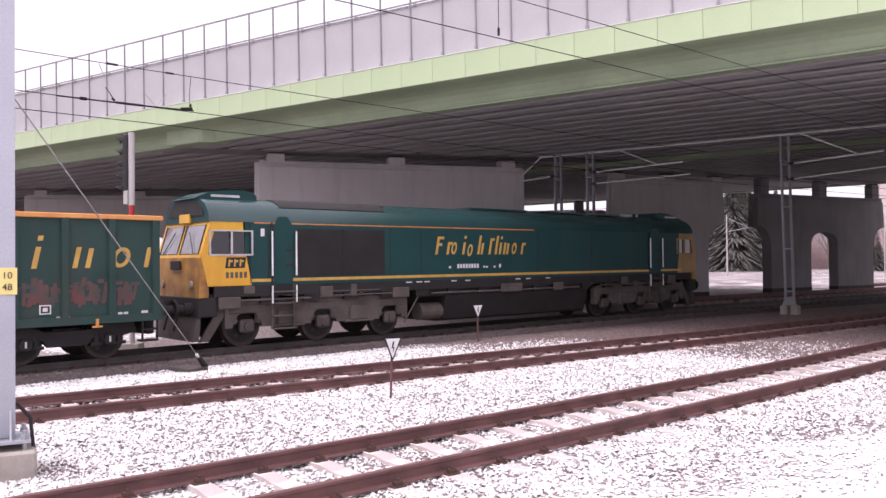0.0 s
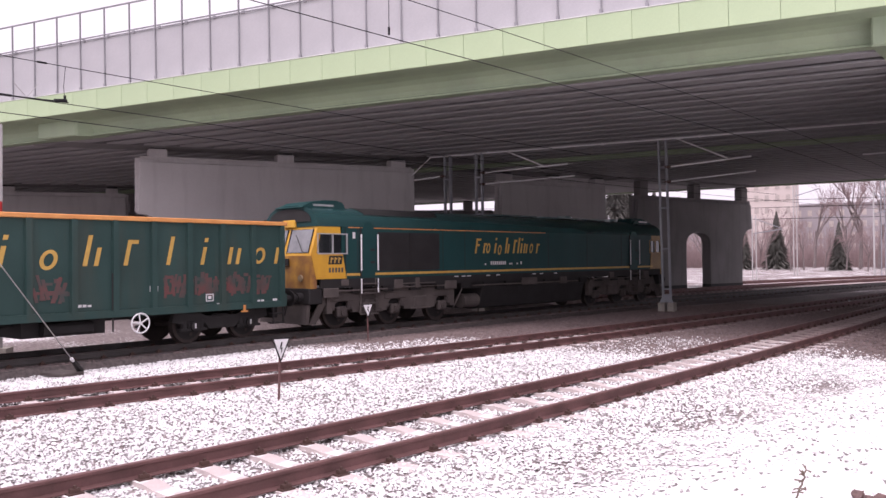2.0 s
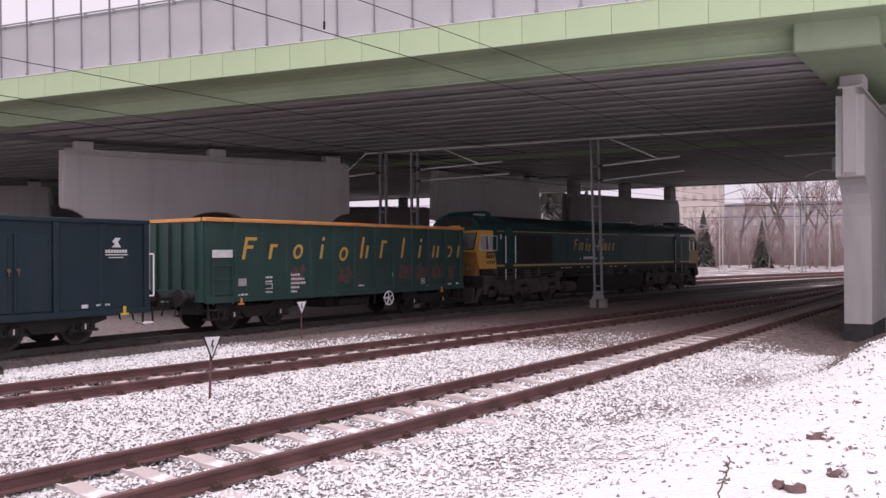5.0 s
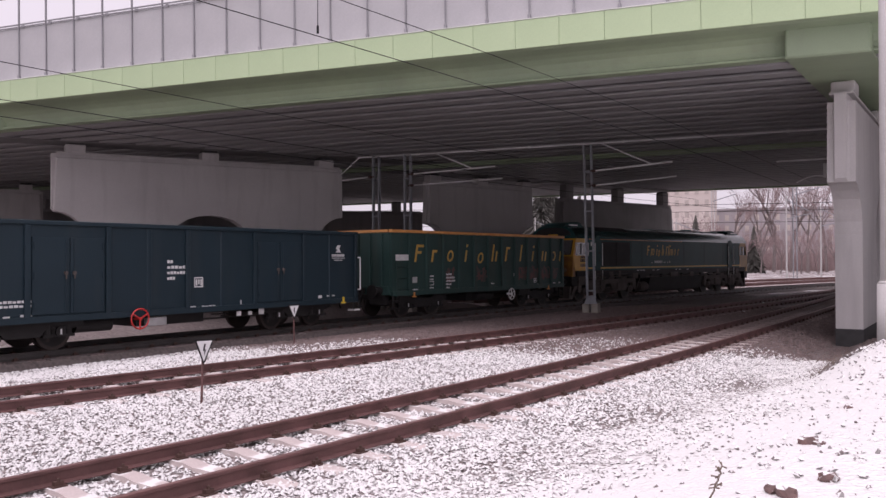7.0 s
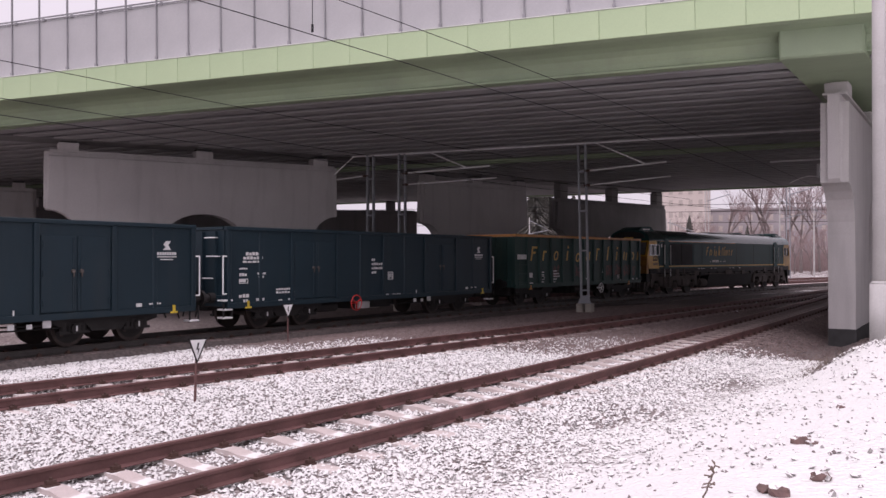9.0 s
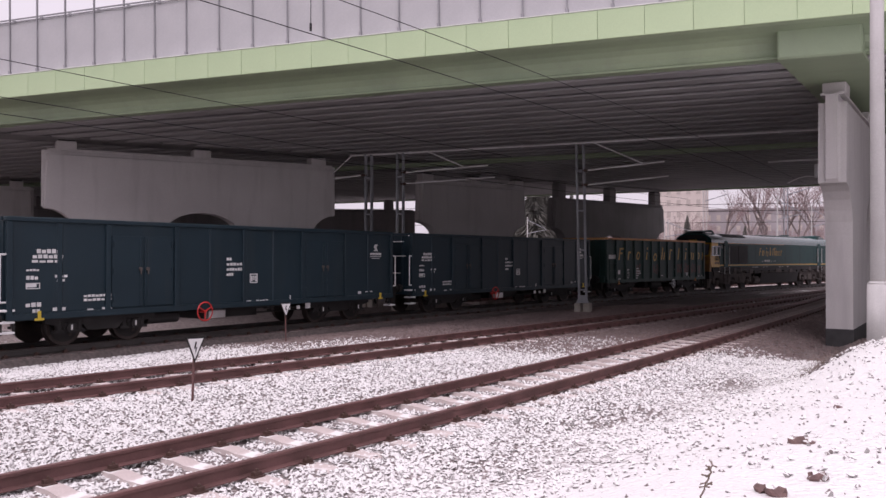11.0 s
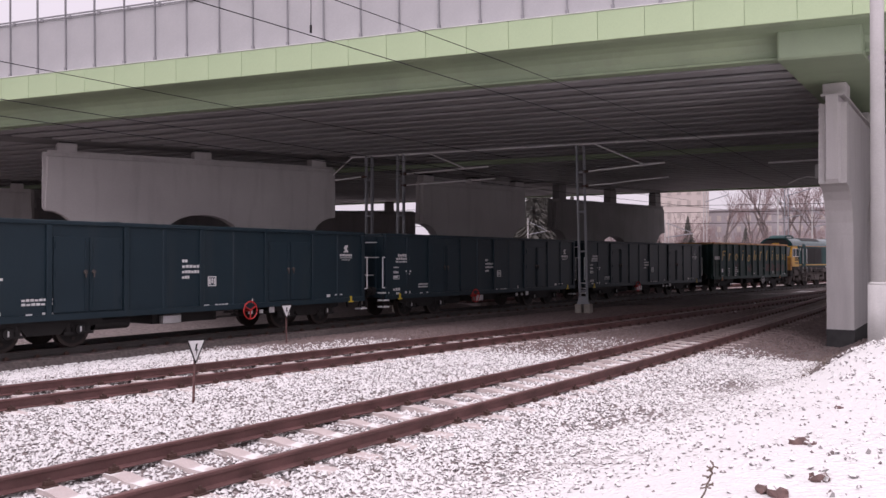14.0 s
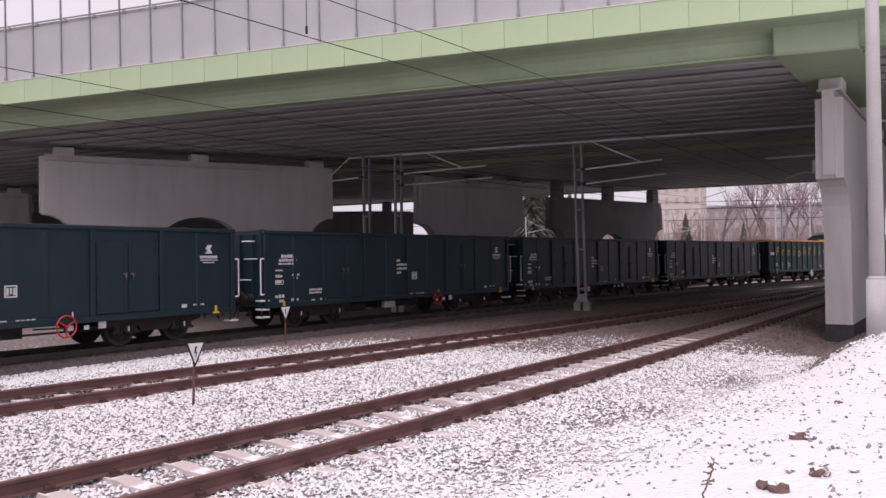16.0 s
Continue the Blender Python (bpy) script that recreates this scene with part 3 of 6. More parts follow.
def loco_bogie(loco, cx):
    bo = empty("bogie")
    bo.parent = loco
    axles = (-2.32, 0.0, 2.32)
    for k in (-1, 1):
        bm = B()
        prism(bm, arch_plate(cx - 2.95, cx + 2.95, 0.50, 1.18, [(cx + a, 0.42) for a in axles]), "y", k * 0.98, k * 1.16)
        for a in axles:
            bx(bm, cx + a - 0.52, cx + a + 0.52, k * 1.10 - 0.08, k * 1.10 + 0.08, 0.86, 1.10, 0.03)
            for d in (-0.36, 0.36):
                rod(bm, (cx + a + d, k * 1.06, 0.60), (cx + a + d, k * 1.06, 0.90), 0.10, n=10)
                rod(bm, (cx + a + d, k * 1.06, 0.66), (cx + a + d, k * 1.06, 0.69), 0.13, n=10)
        for a in (-1.16, 1.16):
            bx(bm, cx + a - 0.32, cx + a + 0.32, k * 1.14 - 0.1, k * 1.14 + 0.1, 0.52, 0.92, 0.04)
            rod(bm, (cx + a - 0.5, k * 1.2, 0.50), (cx + a + 0.5, k * 1.2, 0.50), 0.035, n=8)
        rod(bm, (cx - 0.9, k * 1.22, 1.22), (cx + 0.9, k * 1.22, 1.22), 0.03, n=8)
        rod(bm, (cx + 0.4, k * 1.22, 1.22), (cx + 0.4, k * 1.2, 1.55), 0.03, n=8)
        part("side_frame", bm, M_UNDER, bo, "brown dusty bogie side frame")
        for a in axles:
            bm = B()
            bx(bm, cx + a - 0.20, cx + a + 0.20, k * 1.09 - 0.11, k * 1.09 + 0.11, 0.36, 0.70, 0.05)
            rod(bm, (cx + a, k * 1.16, 0.53), (cx + a, k * 1.25, 0.53), 0.12, n=14)
            rod(bm, (cx + a, k * 1.25, 0.53), (cx + a, k * 1.27, 0.53), 0.05, n=8)
            part("axle_box", bm, M_UNDER, bo)
    bm = B()
    bx(bm, cx - 0.5, cx + 0.5, -1.0, 1.0, 0.6, 1.0)
    bx(bm, cx - 1.9, cx - 1.5, -1.0, 1.0, 0.6, 0.9)
    bx(bm, cx + 1.5, cx + 1.9, -1.0, 1.0, 0.6, 0.9)
    part("bolster", bm, M_UNDER_DARK, bo)
    for a in axles:
        wheelset(bo, cx + a, 0.53)


def slant(bm, x, z, w, h, y, lean=0.22, t=0.004):
    """A leaning bar on the nearer side of a vehicle."""
    prism(bm, [(x, z), (x + w, z), (x + w + h * lean, z + h), (x + h * lean, z + h)], "y", y - t, y + 0.002)


def sign_shape(bm, x, z, w, h, y, kind):
    """One leaning amber mark of a logo. kind: height of its bar as a share of h, then what goes with it: stubs, a ring, a second bar or a dot."""
    tall, extra = kind
    s, hh = 0.165 * h, h * tall
    if extra == "ring":
        pa, pb = [], []
        n = 18
        for i in range(n):
            a = 2 * math.pi * i / n
            for pts, k in ((pa, 1.0), (pb, 0.55)):
                u, q = 0.34 * w * k * math.cos(a), hh / 2 * (1 + (k if k == 1.0 else 0.64) * math.sin(a))
                pts.append([bm.verts.new((x + w * 0.4 + u + q * 0.22, yy, z + q)) for yy in (y - 0.004, y + 0.002)])
        for i in range(n):
            j = (i + 1) % n
            bm.faces.new((pa[i][0], pa[j][0], pb[j][0], pb[i][0]))
            bm.faces.new((pa[i][0], pa[i][1], pa[j][1], pa[j][0]))
            bm.faces.new((pb[i][0], pb[j][0], pb[j][1], pb[i][1]))
        bmesh.ops.recalc_face_normals(bm, faces=bm.faces)
        return
    lead = {"": 0.35, "dot": 0.35, "bar": 0.10, "stub": 0.20, "stubs": 0.10}[extra]
    slant(bm, x + w * lead, z, s, hh, y)
    if extra == "bar":
        slant(bm, x + w * lead + 0.46 * w, z, s, h * 0.66, y)
    if extra in ("stub", "stubs"):
        slant(bm, x + w * lead + s + (hh - s) * 0.22, z + hh - s * 0.9, w * (0.55 if extra == "stubs" else 0.30), s * 0.9, y)
    if extra == "stubs":
        slant(bm, x + w * lead + s + hh * 0.48 * 0.22, z + hh * 0.48, w * 0.40, s * 0.9, y)
    if extra == "dot":
        slant(bm, x + w * lead + h * 0.9 * 0.22, z + h * 0.9, s, s, y)


LOGO = ((1.0, "stubs"), (0.7, "stub"), (0.7, "ring"), (0.7, "dot"), (0.7, "ring"), (1.1, "bar"), (0.95, "stub"), (1.1, ""), (0.7, "dot"), (0.7, "bar"), (0.7, "ring"), (0.7, "stub"))


def buffers(parent, x, k):
    for y in (-0.875, 0.875):
        bm = B()
        rod(bm, (x, y, 1.03), (x + k * 0.42, y, 1.03), 0.11, n=12)
        rod(bm, (x, y, 1.03), (x + k * 0.2, y, 1.03), 0.15, n=12)
        rod(bm, (x + k * 0.42, y, 1.03), (x + k * 0.47, y, 1.03), 0.24, 0.23, n=18)
        part("buffer", bm, M_UNDER_DARK, parent)
    bm = B()
    bx(bm, x - 0.1, x + 0.1, -0.12, 0.12, 0.92, 1.12)
    rod(bm, (x, 0, 1.0), (x + k * 0.42, 0, 0.98), 0.05, n=8)
    rod(bm, (x + k * 0.05, 0.3, 0.95), (x + k * 0.2, 0.3, 0.45), 0.025, n=6)
    rod(bm, (x + k * 0.05, -0.3, 0.95), (x + k * 0.2, -0.3, 0.45), 0.025, n=6)
    part("coupling", bm, M_UNDER_DARK, parent)


def make_loco():
    lo = empty("locomotive", label="dark green diesel locomotive with yellow cab ends and dusty bogies", category="locomotive")
    H2, XE = 1.32, 11.1
    # hood: side wall, shoulder and roof
    def arch(w, z0, z1, n=14):
        """Half round of a roof, from one eave over the ridge to the other."""
        return [(math.copysign(w * abs(math.cos(a)) ** 0.75, math.cos(a)), z0 + (z1 - z0) * math.sin(a) ** 0.95) for a in np.linspace(0, math.pi, n)]

    def roofed(pts, xa, xb):
        """A length of hood or roof with that section; its long sides are smooth, its ends sharp."""
        bm = B()
        fs = prism(bm, pts, "x", xa, xb)
        bmesh.ops.split_edges(bm, edges=list({e for f in fs[:2] for e in f.edges}))
        eaves = [e for e in bm.edges if max(v.co.z for v in e.verts) < 3.24]
        for f in bm.faces:
            f.smooth = len(f.verts) == 4 and min(v.co.z for v in f.verts) > 3.0
            f.material_index = int(f.smooth)
        bmesh.ops.split_edges(bm, edges=[e for e in eaves if e.is_valid])
        return bm
    bm = roofed([(-H2, 1.58), (H2, 1.58)] + arch(H2, 3.20, 3.87), -9.72, 9.72)
    part("body", bm, [M_LOCO, M_LOCO_ROOF], lo)
    for k in (-1, 1):
        # cab
        def X(d):
            return k * (XE - d)
        cab = empty("cab")
        cab.parent = lo
        bm = B()
        lower = [(X(0), 1.30), (X(0.02), 2.30), (X(1.30), 2.30), (X(1.42), 1.58), (X(0.25), 1.58), (X(0.25), 1.30)]
        prism(bm, lower, "y", -1.30, 1.30)
        # the far cab and its window frames take the shade-dulled yellow
        part("nose", bm, M_YELLOW_DIRTY if k < 0 else M_YELLOW_DULL, cab, "yellow lower cab front, grimy near, shade-dulled far")
        for s in (-1, 1):
            bm = B()
            prism(bm, [(X(0.22), 1.585), (X(0.05), 2.30), (X(0.10), 2.38), (X(1.26), 2.38), (X(1.42), 1.585)], "y", s * 1.30, s * 1.325)
            part("side_panel", bm, M_YELLOW if k < 0 else M_YELLOW_DULL, cab, "yellow cab side panel")
        bm = B()
        pil = [(X(0.02), 2.30), (X(0.32), 3.26), (X(1.18), 3.26), (X(1.20), 2.97), (X(0.40), 2.97), (X(0.22), 2.33)]
        for s in (-1, 1):
            prism(bm, pil, "y", s * 1.18, s * 1.31)
        prism(bm, [(X(0.02), 2.28), (X(0.05), 2.38), (X(0.25), 2.38), (X(0.25), 2.28)], "y", -1.18, 1.18)
        prism(bm, [(X(0.28), 3.12), (X(0.32), 3.26), (X(0.50), 3.26), (X(0.50), 3.12)], "y", -1.18, 1.18)
        prism(bm, [(X(0.02), 2.30), (X(0.31), 3.2), (X(0.42), 3.2), (X(0.14), 2.30)], "y", -0.07, 0.07)
        bx(bm, X(0.30) - 0.1, X(0.30) + 0.1, -0.3, 0.3, 3.18, 3.42, 0.02)
        part("cab_frame", bm, M_YELLOW if k < 0 else M_YELLOW_DULL, cab)
        # inner back and roof
        bm = B()
        bx(bm, min(X(1.25), X(1.45)), max(X(1.25), X(1.45)), -1.30, 1.30, 1.6, 3.25)
        part("bulkhead", bm, M_LOCO, cab)
        bm = roofed(arch(1.325, 3.20, 3.875), X(0.26), X(1.39))
        part("cab_roof", bm, [M_LOCO, M_LOCO_ROOF], cab)
        bm = B()
        prism(bm, arch(1.05, 3.36, 3.76), "x", X(0.30), X(0.225))
        part("roof_vent", bm, M_GRILLE, cab)
        # glass
        for s in (-1, 1):
            bm = B()
            y0, y1 = (0.10, 1.14) if s > 0 else (-1.14, -0.10)
            prism(bm, [(X(0.05), 2.40), (X(0.27), 3.11), (X(0.30), 3.11), (X(0.08), 2.40)], "y", y0, y1)
            part("windscreen", bm, M_SCREEN, cab)
            bm = B()
            prism(bm, [(X(0.05), 2.38), (X(0.27), 3.13), (X(0.25), 3.13), (X(0.03), 2.38)], "y", y0 - 0.03, y0)
            prism(bm, [(X(0.05), 2.38), (X(0.27), 3.13), (X(0.25), 3.13), (X(0.03), 2.38)], "y", y1, y1 + 0.03)
            rod(bm, (X(0.02), (y0 + y1) / 2 + 0.3 * s, 2.38), (X(0.16), (y0 + y1) / 2 - 0.2 * s, 2.95), 0.012, n=6)
            part("wiper_and_seal", bm, M_BLACK, cab)
            bm = B()
            prism(bm, [(X(0.30), 2.38), (X(0.40), 2.96), (X(1.40), 2.96), (X(1.40), 2.38)], "y", s * 1.265, s * 1.275)
            win = part("side_window", bm, M_GLASS, cab)
            bm = B()
            for a, b, z0, z1 in ((0.26, 1.46, 2.345, 2.385), (0.26, 1.46, 2.955, 2.99), (0.26, 0.30, 2.345, 2.99), (0.84, 0.89, 2.345, 2.99), (1.41, 1.46, 2.345, 2.99)):
                bx(bm, min(X(a), X(b)), max(X(a), X(b)), s * 1.32 - 0.02, s * 1.32 + 0.025, z0, z1)
            part("window_frame", bm, M_ALU if k < 0 else M_YELLOW_DULL, win, "aluminium window frame")
        # lamps
        for s in (-0.85, 0.85):
            bm = B()
            rod(bm, (X(0), s, 1.62), (X(-0.05), s, 1.62), 0.11, 0.10, n=16)
            part("headlamp", bm, M_LENS, cab, "grimy headlamp lens")
        bm = B()
        bx(bm, X(-0.03) - 0.02, X(-0.03) + 0.02, -0.28, 0.28, 2.0, 2.22)
        part("nose_plate", bm, M_GRILLE, cab)
        # buffer beam, plough, steps
        bm = B()
        bx(bm, min(X(-0.02), X(0.5)), max(X(-0.02), X(0.5)), -1.28, 1.28, 0.82, 1.32, 0.03)
        part("buffer_beam", bm, M_UNDER_DARK, lo)
        bm = B()
        prism(bm, [(X(-0.1), 0.22), (X(0.06), 0.22), (X(0.12), 0.84), (X(0.02), 0.84)], "y", -1.15, 1.15)
        for s in (-1, 1):
            prism(bm, [(X(0.10), 0.20), (X(0.35), 0.20), (X(0.95), 1.1), (X(0.75), 1.25)], "y", s * 1.02, s * 1.10)
        part("plough", bm, M_UNDER, lo, "dusty plough plate")
        buffers(lo, X(-0.02), k)
        # service door with steps and grab rails
        for s in (-1, 1):
            bm = B()
            xa, xb = (-9.10, -8.42) if k < 0 else (7.72, 8.52)
            prism(bm, [(xa + 0.05, 1.62), (xb - 0.05, 1.62), (xb - 0.05, 3.12), (xb - 0.2, 3.36), (xa + 0.2, 3.36), (xa + 0.05, 3.12)], "y", s * 1.322, s * 1.335)
            door = part("service_door", bm, M_LOCO, lo)
            bm = B()
            for z in (2.05, 2.45):
                bx(bm, xb - 0.25, xb - 0.08, s * 1.34 - 0.012, s * 1.34 + 0.012, z, z + 0.07)
            bx(bm, xa - 0.02, xa + 0.03, s * 1.33 - 0.02, s * 1.33 + 0.02, 1.62, 3.2)
            part("door_handle", bm, M_GRILLE, door)
            for x in (xa - 0.02, xb + 0.02):
                bm = B()
                rod(bm, (x, s * 1.40, 1.82), (x, s * 1.40, 2.98), 0.024, n=8)
                rod(bm, (x, s * 1.40, 1.10), (x, s * 1.40, 1.56), 0.022, n=8)
                part("grab_rail", bm, M_WHITE, lo, "white grab rail")
            for z in (0.42, 0.75, 1.08, 1.38):
                bm = B()
                bx(bm, xa, xb, s * 1.32 - 0.12, s * 1.32 + 0.04, z, z + 0.035)
                part("step", bm, M_UNDER, lo)
            for x in (xa, xb - 0.04):
                bm = B()
                bx(bm, x, x + 0.04, s * 1.3 - 0.02, s * 1.3 + 0.02, 0.42, 1.58)
                part("step_hanger", bm, M_UNDER, lo)
        # pod on the cab roof
        bm = B()
        prism(bm, [(X(0.15), 3.80), (X(1.95), 3.78), (X(1.95), 3.92), (X(1.85), 4.02), (X(1.60), 4.07), (X(1.1), 4.06), (X(0.6), 3.99)], "y", -0.72, 0.72)
        bmesh.ops.bevel(bm, geom=[e for e in bm.edges if abs(e.verts[0].co.y - e.verts[1].co.y) < 1e-4 and min(v.co.z for v in e.verts) > 3.8], offset=0.1, segments=2, affect="EDGES")
        pod = part("roof_pod", bm, M_LOCO, lo, "green air-conditioning pod")
        bm = B()
        bx(bm, min(X(0.6), X(1.4)), max(X(0.6), X(1.4)), -0.735, -0.70, 3.86, 3.92)
        part("pod_vent", bm, M_ALU, pod)
        loco_bogie(lo, k * 7.4)
    for s in (-1, 1):
        # radiator grille with a divider, slats proud of the side
        gr = empty("side_grille")
        gr.parent = lo
        bm = B()
        bx(bm, -8.34, -5.40, s * 1.325 - 0.008, s * 1.325 + 0.008, 1.80, 3.06)
        part("mesh_panel", bm, M_GRILLE, gr, "sooty black radiator grille")
        bm = B()
        for z in np.arange(1.84, 3.04, 0.06):
            bx(bm, -8.30, -5.44, s * 1.336 - 0.004, s * 1.336 + 0.004, z, z + 0.022)
        bx(bm, -6.88, -6.80, s * 1.34 - 0.012, s * 1.34 + 0.012, 1.80, 3.06)
        part("slat", bm, M_UNDER_DARK, gr)
        bm = B()
        curve = [p for p in arch(H2 + 0.012, 3.20, 3.885, 40) if p[0] > 0.05 and 3.60 < p[1] < 3.88]
        rows = [[bm.verts.new((x, s * p[0], p[1])) for p in curve] for x in (-8.75, -5.25)]
        for v in rows[1][len(curve) // 2:]:
            v.co.x += 0.25
        for q in range(len(curve) - 1):
            bm.faces.new((rows[0][q], rows[1][q], rows[1][q + 1], rows[0][q + 1]))
        bmesh.ops.recalc_face_normals(bm, faces=bm.faces)
        bmesh.ops.solidify(bm, geom=bm.faces[:], thickness=0.02)
        part("roof_intake", bm, M_GRILLE, lo, "dark roof intake panel")
        bm = B()
        bx(bm, -9.68, 9.95, s * 1.323 - 0.004, s * 1.323 + 0.004, 1.665, 1.745)
        part("yellow_stripe", bm, M_LETTER, lo, "amber waist stripe")
        bm = B()
        bx(bm, -9.6, 1.0, s * 1.323 - 0.003, s * 1.323 + 0.003, 3.17, 3.20)
        part("orange_stripe", bm, M_ORANGE, lo, "thin orange cantrail line")
        for x in (-9.72, -9.2, -5.2, -4.02, 1.2, 4.1, 7.0):
            bm = B()
            bx(bm, x - 0.012, x + 0.012, s * 1.322 - 0.003, s * 1.322 + 0.003, 1.6, 3.2)
            part("panel_seam", bm, M_GRILLE, lo)
        bm = B()
        bx(bm, -10.7, 10.7, s * 1.26 - 0.05, s * 1.26 + 0.05, 1.30, 1.585)
        for x in np.arange(-9.4, 9.5, 1.3):
            bx(bm, x, x + 0.5, s * 1.24 - 0.05, s * 1.24 + 0.06, 1.12, 1.34)
        part("solebar", bm, M_UNDER_DARK, lo)
        # pipes and boxes slung under the solebar
        for x0, x1, z, r in ((-10.2, -7.9, 1.20, 0.03), (-7.6, -4.6, 1.24, 0.022), (-7.2, -5.6, 1.36, 0.022), (-3.6, 3.4, 1.18, 0.03), (4.6, 9.6, 1.22, 0.028)):
            bm = B()
            rod(bm, (x0, s * 1.30, z), (x1, s * 1.30, z), r, n=8)
            part("pipe", bm, M_UNDER, lo)
        for x0, x1, z0, z1 in ((-10.6, -10.0, 1.0, 1.3), (-9.9, -9.6, 1.36, 1.56), (-7.6, -7.2, 1.2, 1.5), (-6.6, -6.4, 1.2, 1.54), (-5.1, -4.5, 1.1, 1.4), (-0.6, 0.4, 1.12, 1.4), (2.0, 2.5, 1.1, 1.38), (5.9, 6.3, 1.2, 1.5), (9.0, 9.5, 1.15, 1.5)):
            bm = B()
            bx(bm, x0, x1, s * 1.30 - 0.05, s * 1.30 + 0.03, z0, z1, 0.02)
            part("equipment_box", bm, M_UNDER, lo)
    # amber logo shapes on the hood side
    xs = (-3.50, -3.07, -2.85, -2.46, -2.17, -1.72, -1.25, -1.02, -0.83, -0.55, -0.15, 0.26)
    for i, (x, kd) in enumerate(zip(xs, LOGO)):
        bm = B()
        sign_shape(bm, x, 2.30 if i == 4 else 2.36, 0.32, 0.55, -1.324, kd)
        part("logo_shape", bm, M_LETTER, lo, "leaning amber logo mark" if i == 0 else "")
    bm = B()
    for x, w, h in ((-2.9, 0.22, 0.06), (-2.55, 1.05, 0.13), (-1.42, 0.3, 0.06), (-0.95, 0.14, 0.06), (-0.7, 0.22, 0.11)):
        for i in range(max(1, int(w / 0.12))):
            bx(bm, x + i * 0.12, x + i * 0.12 + 0.085, -1.326, -1.322, 1.93, 1.93 + h)
    for x in (-4.6, -4.2, -3.9, -2.8, -2.2, 0.1, 0.6, 1.6):
        bx(bm, x, x + 0.22, -1.316, -1.312, 1.52, 1.555)
    tagged(part("stencil", bm, M_MARK, lo, "small white stencil bars"), kind="stuff")
    bm = B()
    bx(bm, -9.42, -9.31, -1.327, -1.321, 2.84, 3.04)
    part("notice", bm, M_MARK, lo, "small white notice beside the door")
    # plate and number bars on the yellow cab side
    bm = B()
    prism(bm, [(-10.42, 2.03), (-9.88, 2.03), (-9.84, 2.30), (-10.38, 2.30)], "y", -1.329, -1.323)
    plate = part("logo_plate", bm, M_GRILLE, lo, "dark plate with yellow marks")
    bm = B()
    for i in range(3):
        slant(bm, -10.34 + i * 0.155, 2.07, 0.045, 0.18, -1.331, 0.1)
        slant(bm, -10.28 + i * 0.155, 2.18, 0.06, 0.05, -1.331, 0.1)
    part("plate_lettering_bar", bm, M_LETTER, plate)
    bm = B()
    for i in range(5):
        bx(bm, -10.40 + i * 0.125, -10.32 + i * 0.125, -1.329, -1.323, 1.78, 1.93)
    part("number_bars", bm, M_UNDER, lo)
    # fuel tank and air reservoirs between the bogies
    bm = B()
    prism(bm, [(-1.28, 1.1), (-1.1, 0.36), (-0.8, 0.28), (0.8, 0.28), (1.1, 0.36), (1.28, 1.1)], "x", -3.0, 3.9)
    bx(bm, -4.0, 3.9, -1.2, 1.2, 1.08, 1.4)
    part("fuel_tank", bm, M_UNDER_DARK, lo, "black belly fuel tank")
    for s in (-1, 1):
        bm = B()
        rod(bm, (-3.9, s * 0.95, 0.62), (-3.05, s * 0.95, 0.62), 0.26, n=16)
        rod(bm, (-4.6, s * 1.2, 0.36), (-4.0, s * 1.22, 1.2), 0.025, n=6)
        part("air_reservoir", bm, M_UNDER, lo)
    # roof fittings
    bm = B()
    for x0, x1 in ((-1.2, 1.6), (2.2, 4.8), (5.4, 7.0)):
        bx(bm, x0, x1, -0.5, 0.5, 3.86, 3.92, 0.02)
    rod(bm, (4.3, 0, 3.9), (4.3, 0, 4.02), 0.35, n=16)
    rod(bm, (8.0, 0.0, 3.86), (8.0, 0.0, 3.98), 0.5, n=16)
    part("roof_hatch", bm, M_LOCO_ROOF, lo)
    CARS.append((lo, 24.09, 7.4))
    return lo


def y25_bogie(car, cx):
    bo = empty("bogie")
    bo.parent = car
    for k in (-1, 1):
        bm = B()
        out = [(cx - 1.55, 0.60), (cx - 1.50, 0.82), (cx - 0.72, 0.80), (cx - 0.5, 0.70), (cx + 0.5, 0.70), (cx + 0.72, 0.80), (cx + 1.50, 0.82), (cx + 1.55, 0.60),
               (cx + 1.25, 0.52), (cx + 0.55, 0.52), (cx + 0.42, 0.36), (cx - 0.42, 0.36), (cx - 0.55, 0.52), (cx - 1.25, 0.52)]
        prism(bm, out, "y", k * 0.95, k * 1.10)
        for a in (-0.9, 0.9):
            for d in (-0.26, 0.26):
                rod(bm, (cx + a + d, k * 1.02, 0.40), (cx + a + d, k * 1.02, 0.62), 0.095, n=10)
            bx(bm, cx + a - 0.40, cx + a + 0.40, k * 1.02 - 0.08, k * 1.02 + 0.08, 0.33, 0.40)
        part("side_frame", bm, M_UNDER_DARK, bo)
        for a in (-0.9, 0.9):
            bm = B()
            bx(bm, cx + a - 0.17, cx + a + 0.17, k * 1.02 - 0.1, k * 1.02 + 0.1, 0.34, 0.60, 0.03)
            rod(bm, (cx + a, k * 1.1, 0.46), (cx + a, k * 1.18, 0.46), 0.13, n=14)
            box = part("axle_box", bm, M_UNDER_DARK, bo)
            bm = B()
            bx(bm, cx + a - 0.02, cx + a + 0.02, k * 1.185 - 0.004, k * 1.185 + 0.004, 0.40, 0.53)
            part("paint_mark", bm, M_MARK, box)
    bm = B()
    bx(bm, cx - 0.28, cx + 0.28, -1.0, 1.0, 0.45, 0.75)
    part("bolster", bm, M_UNDER_DARK, bo)
    for a in (-0.9, 0.9):
        wheelset(bo, cx + a, 0.46)


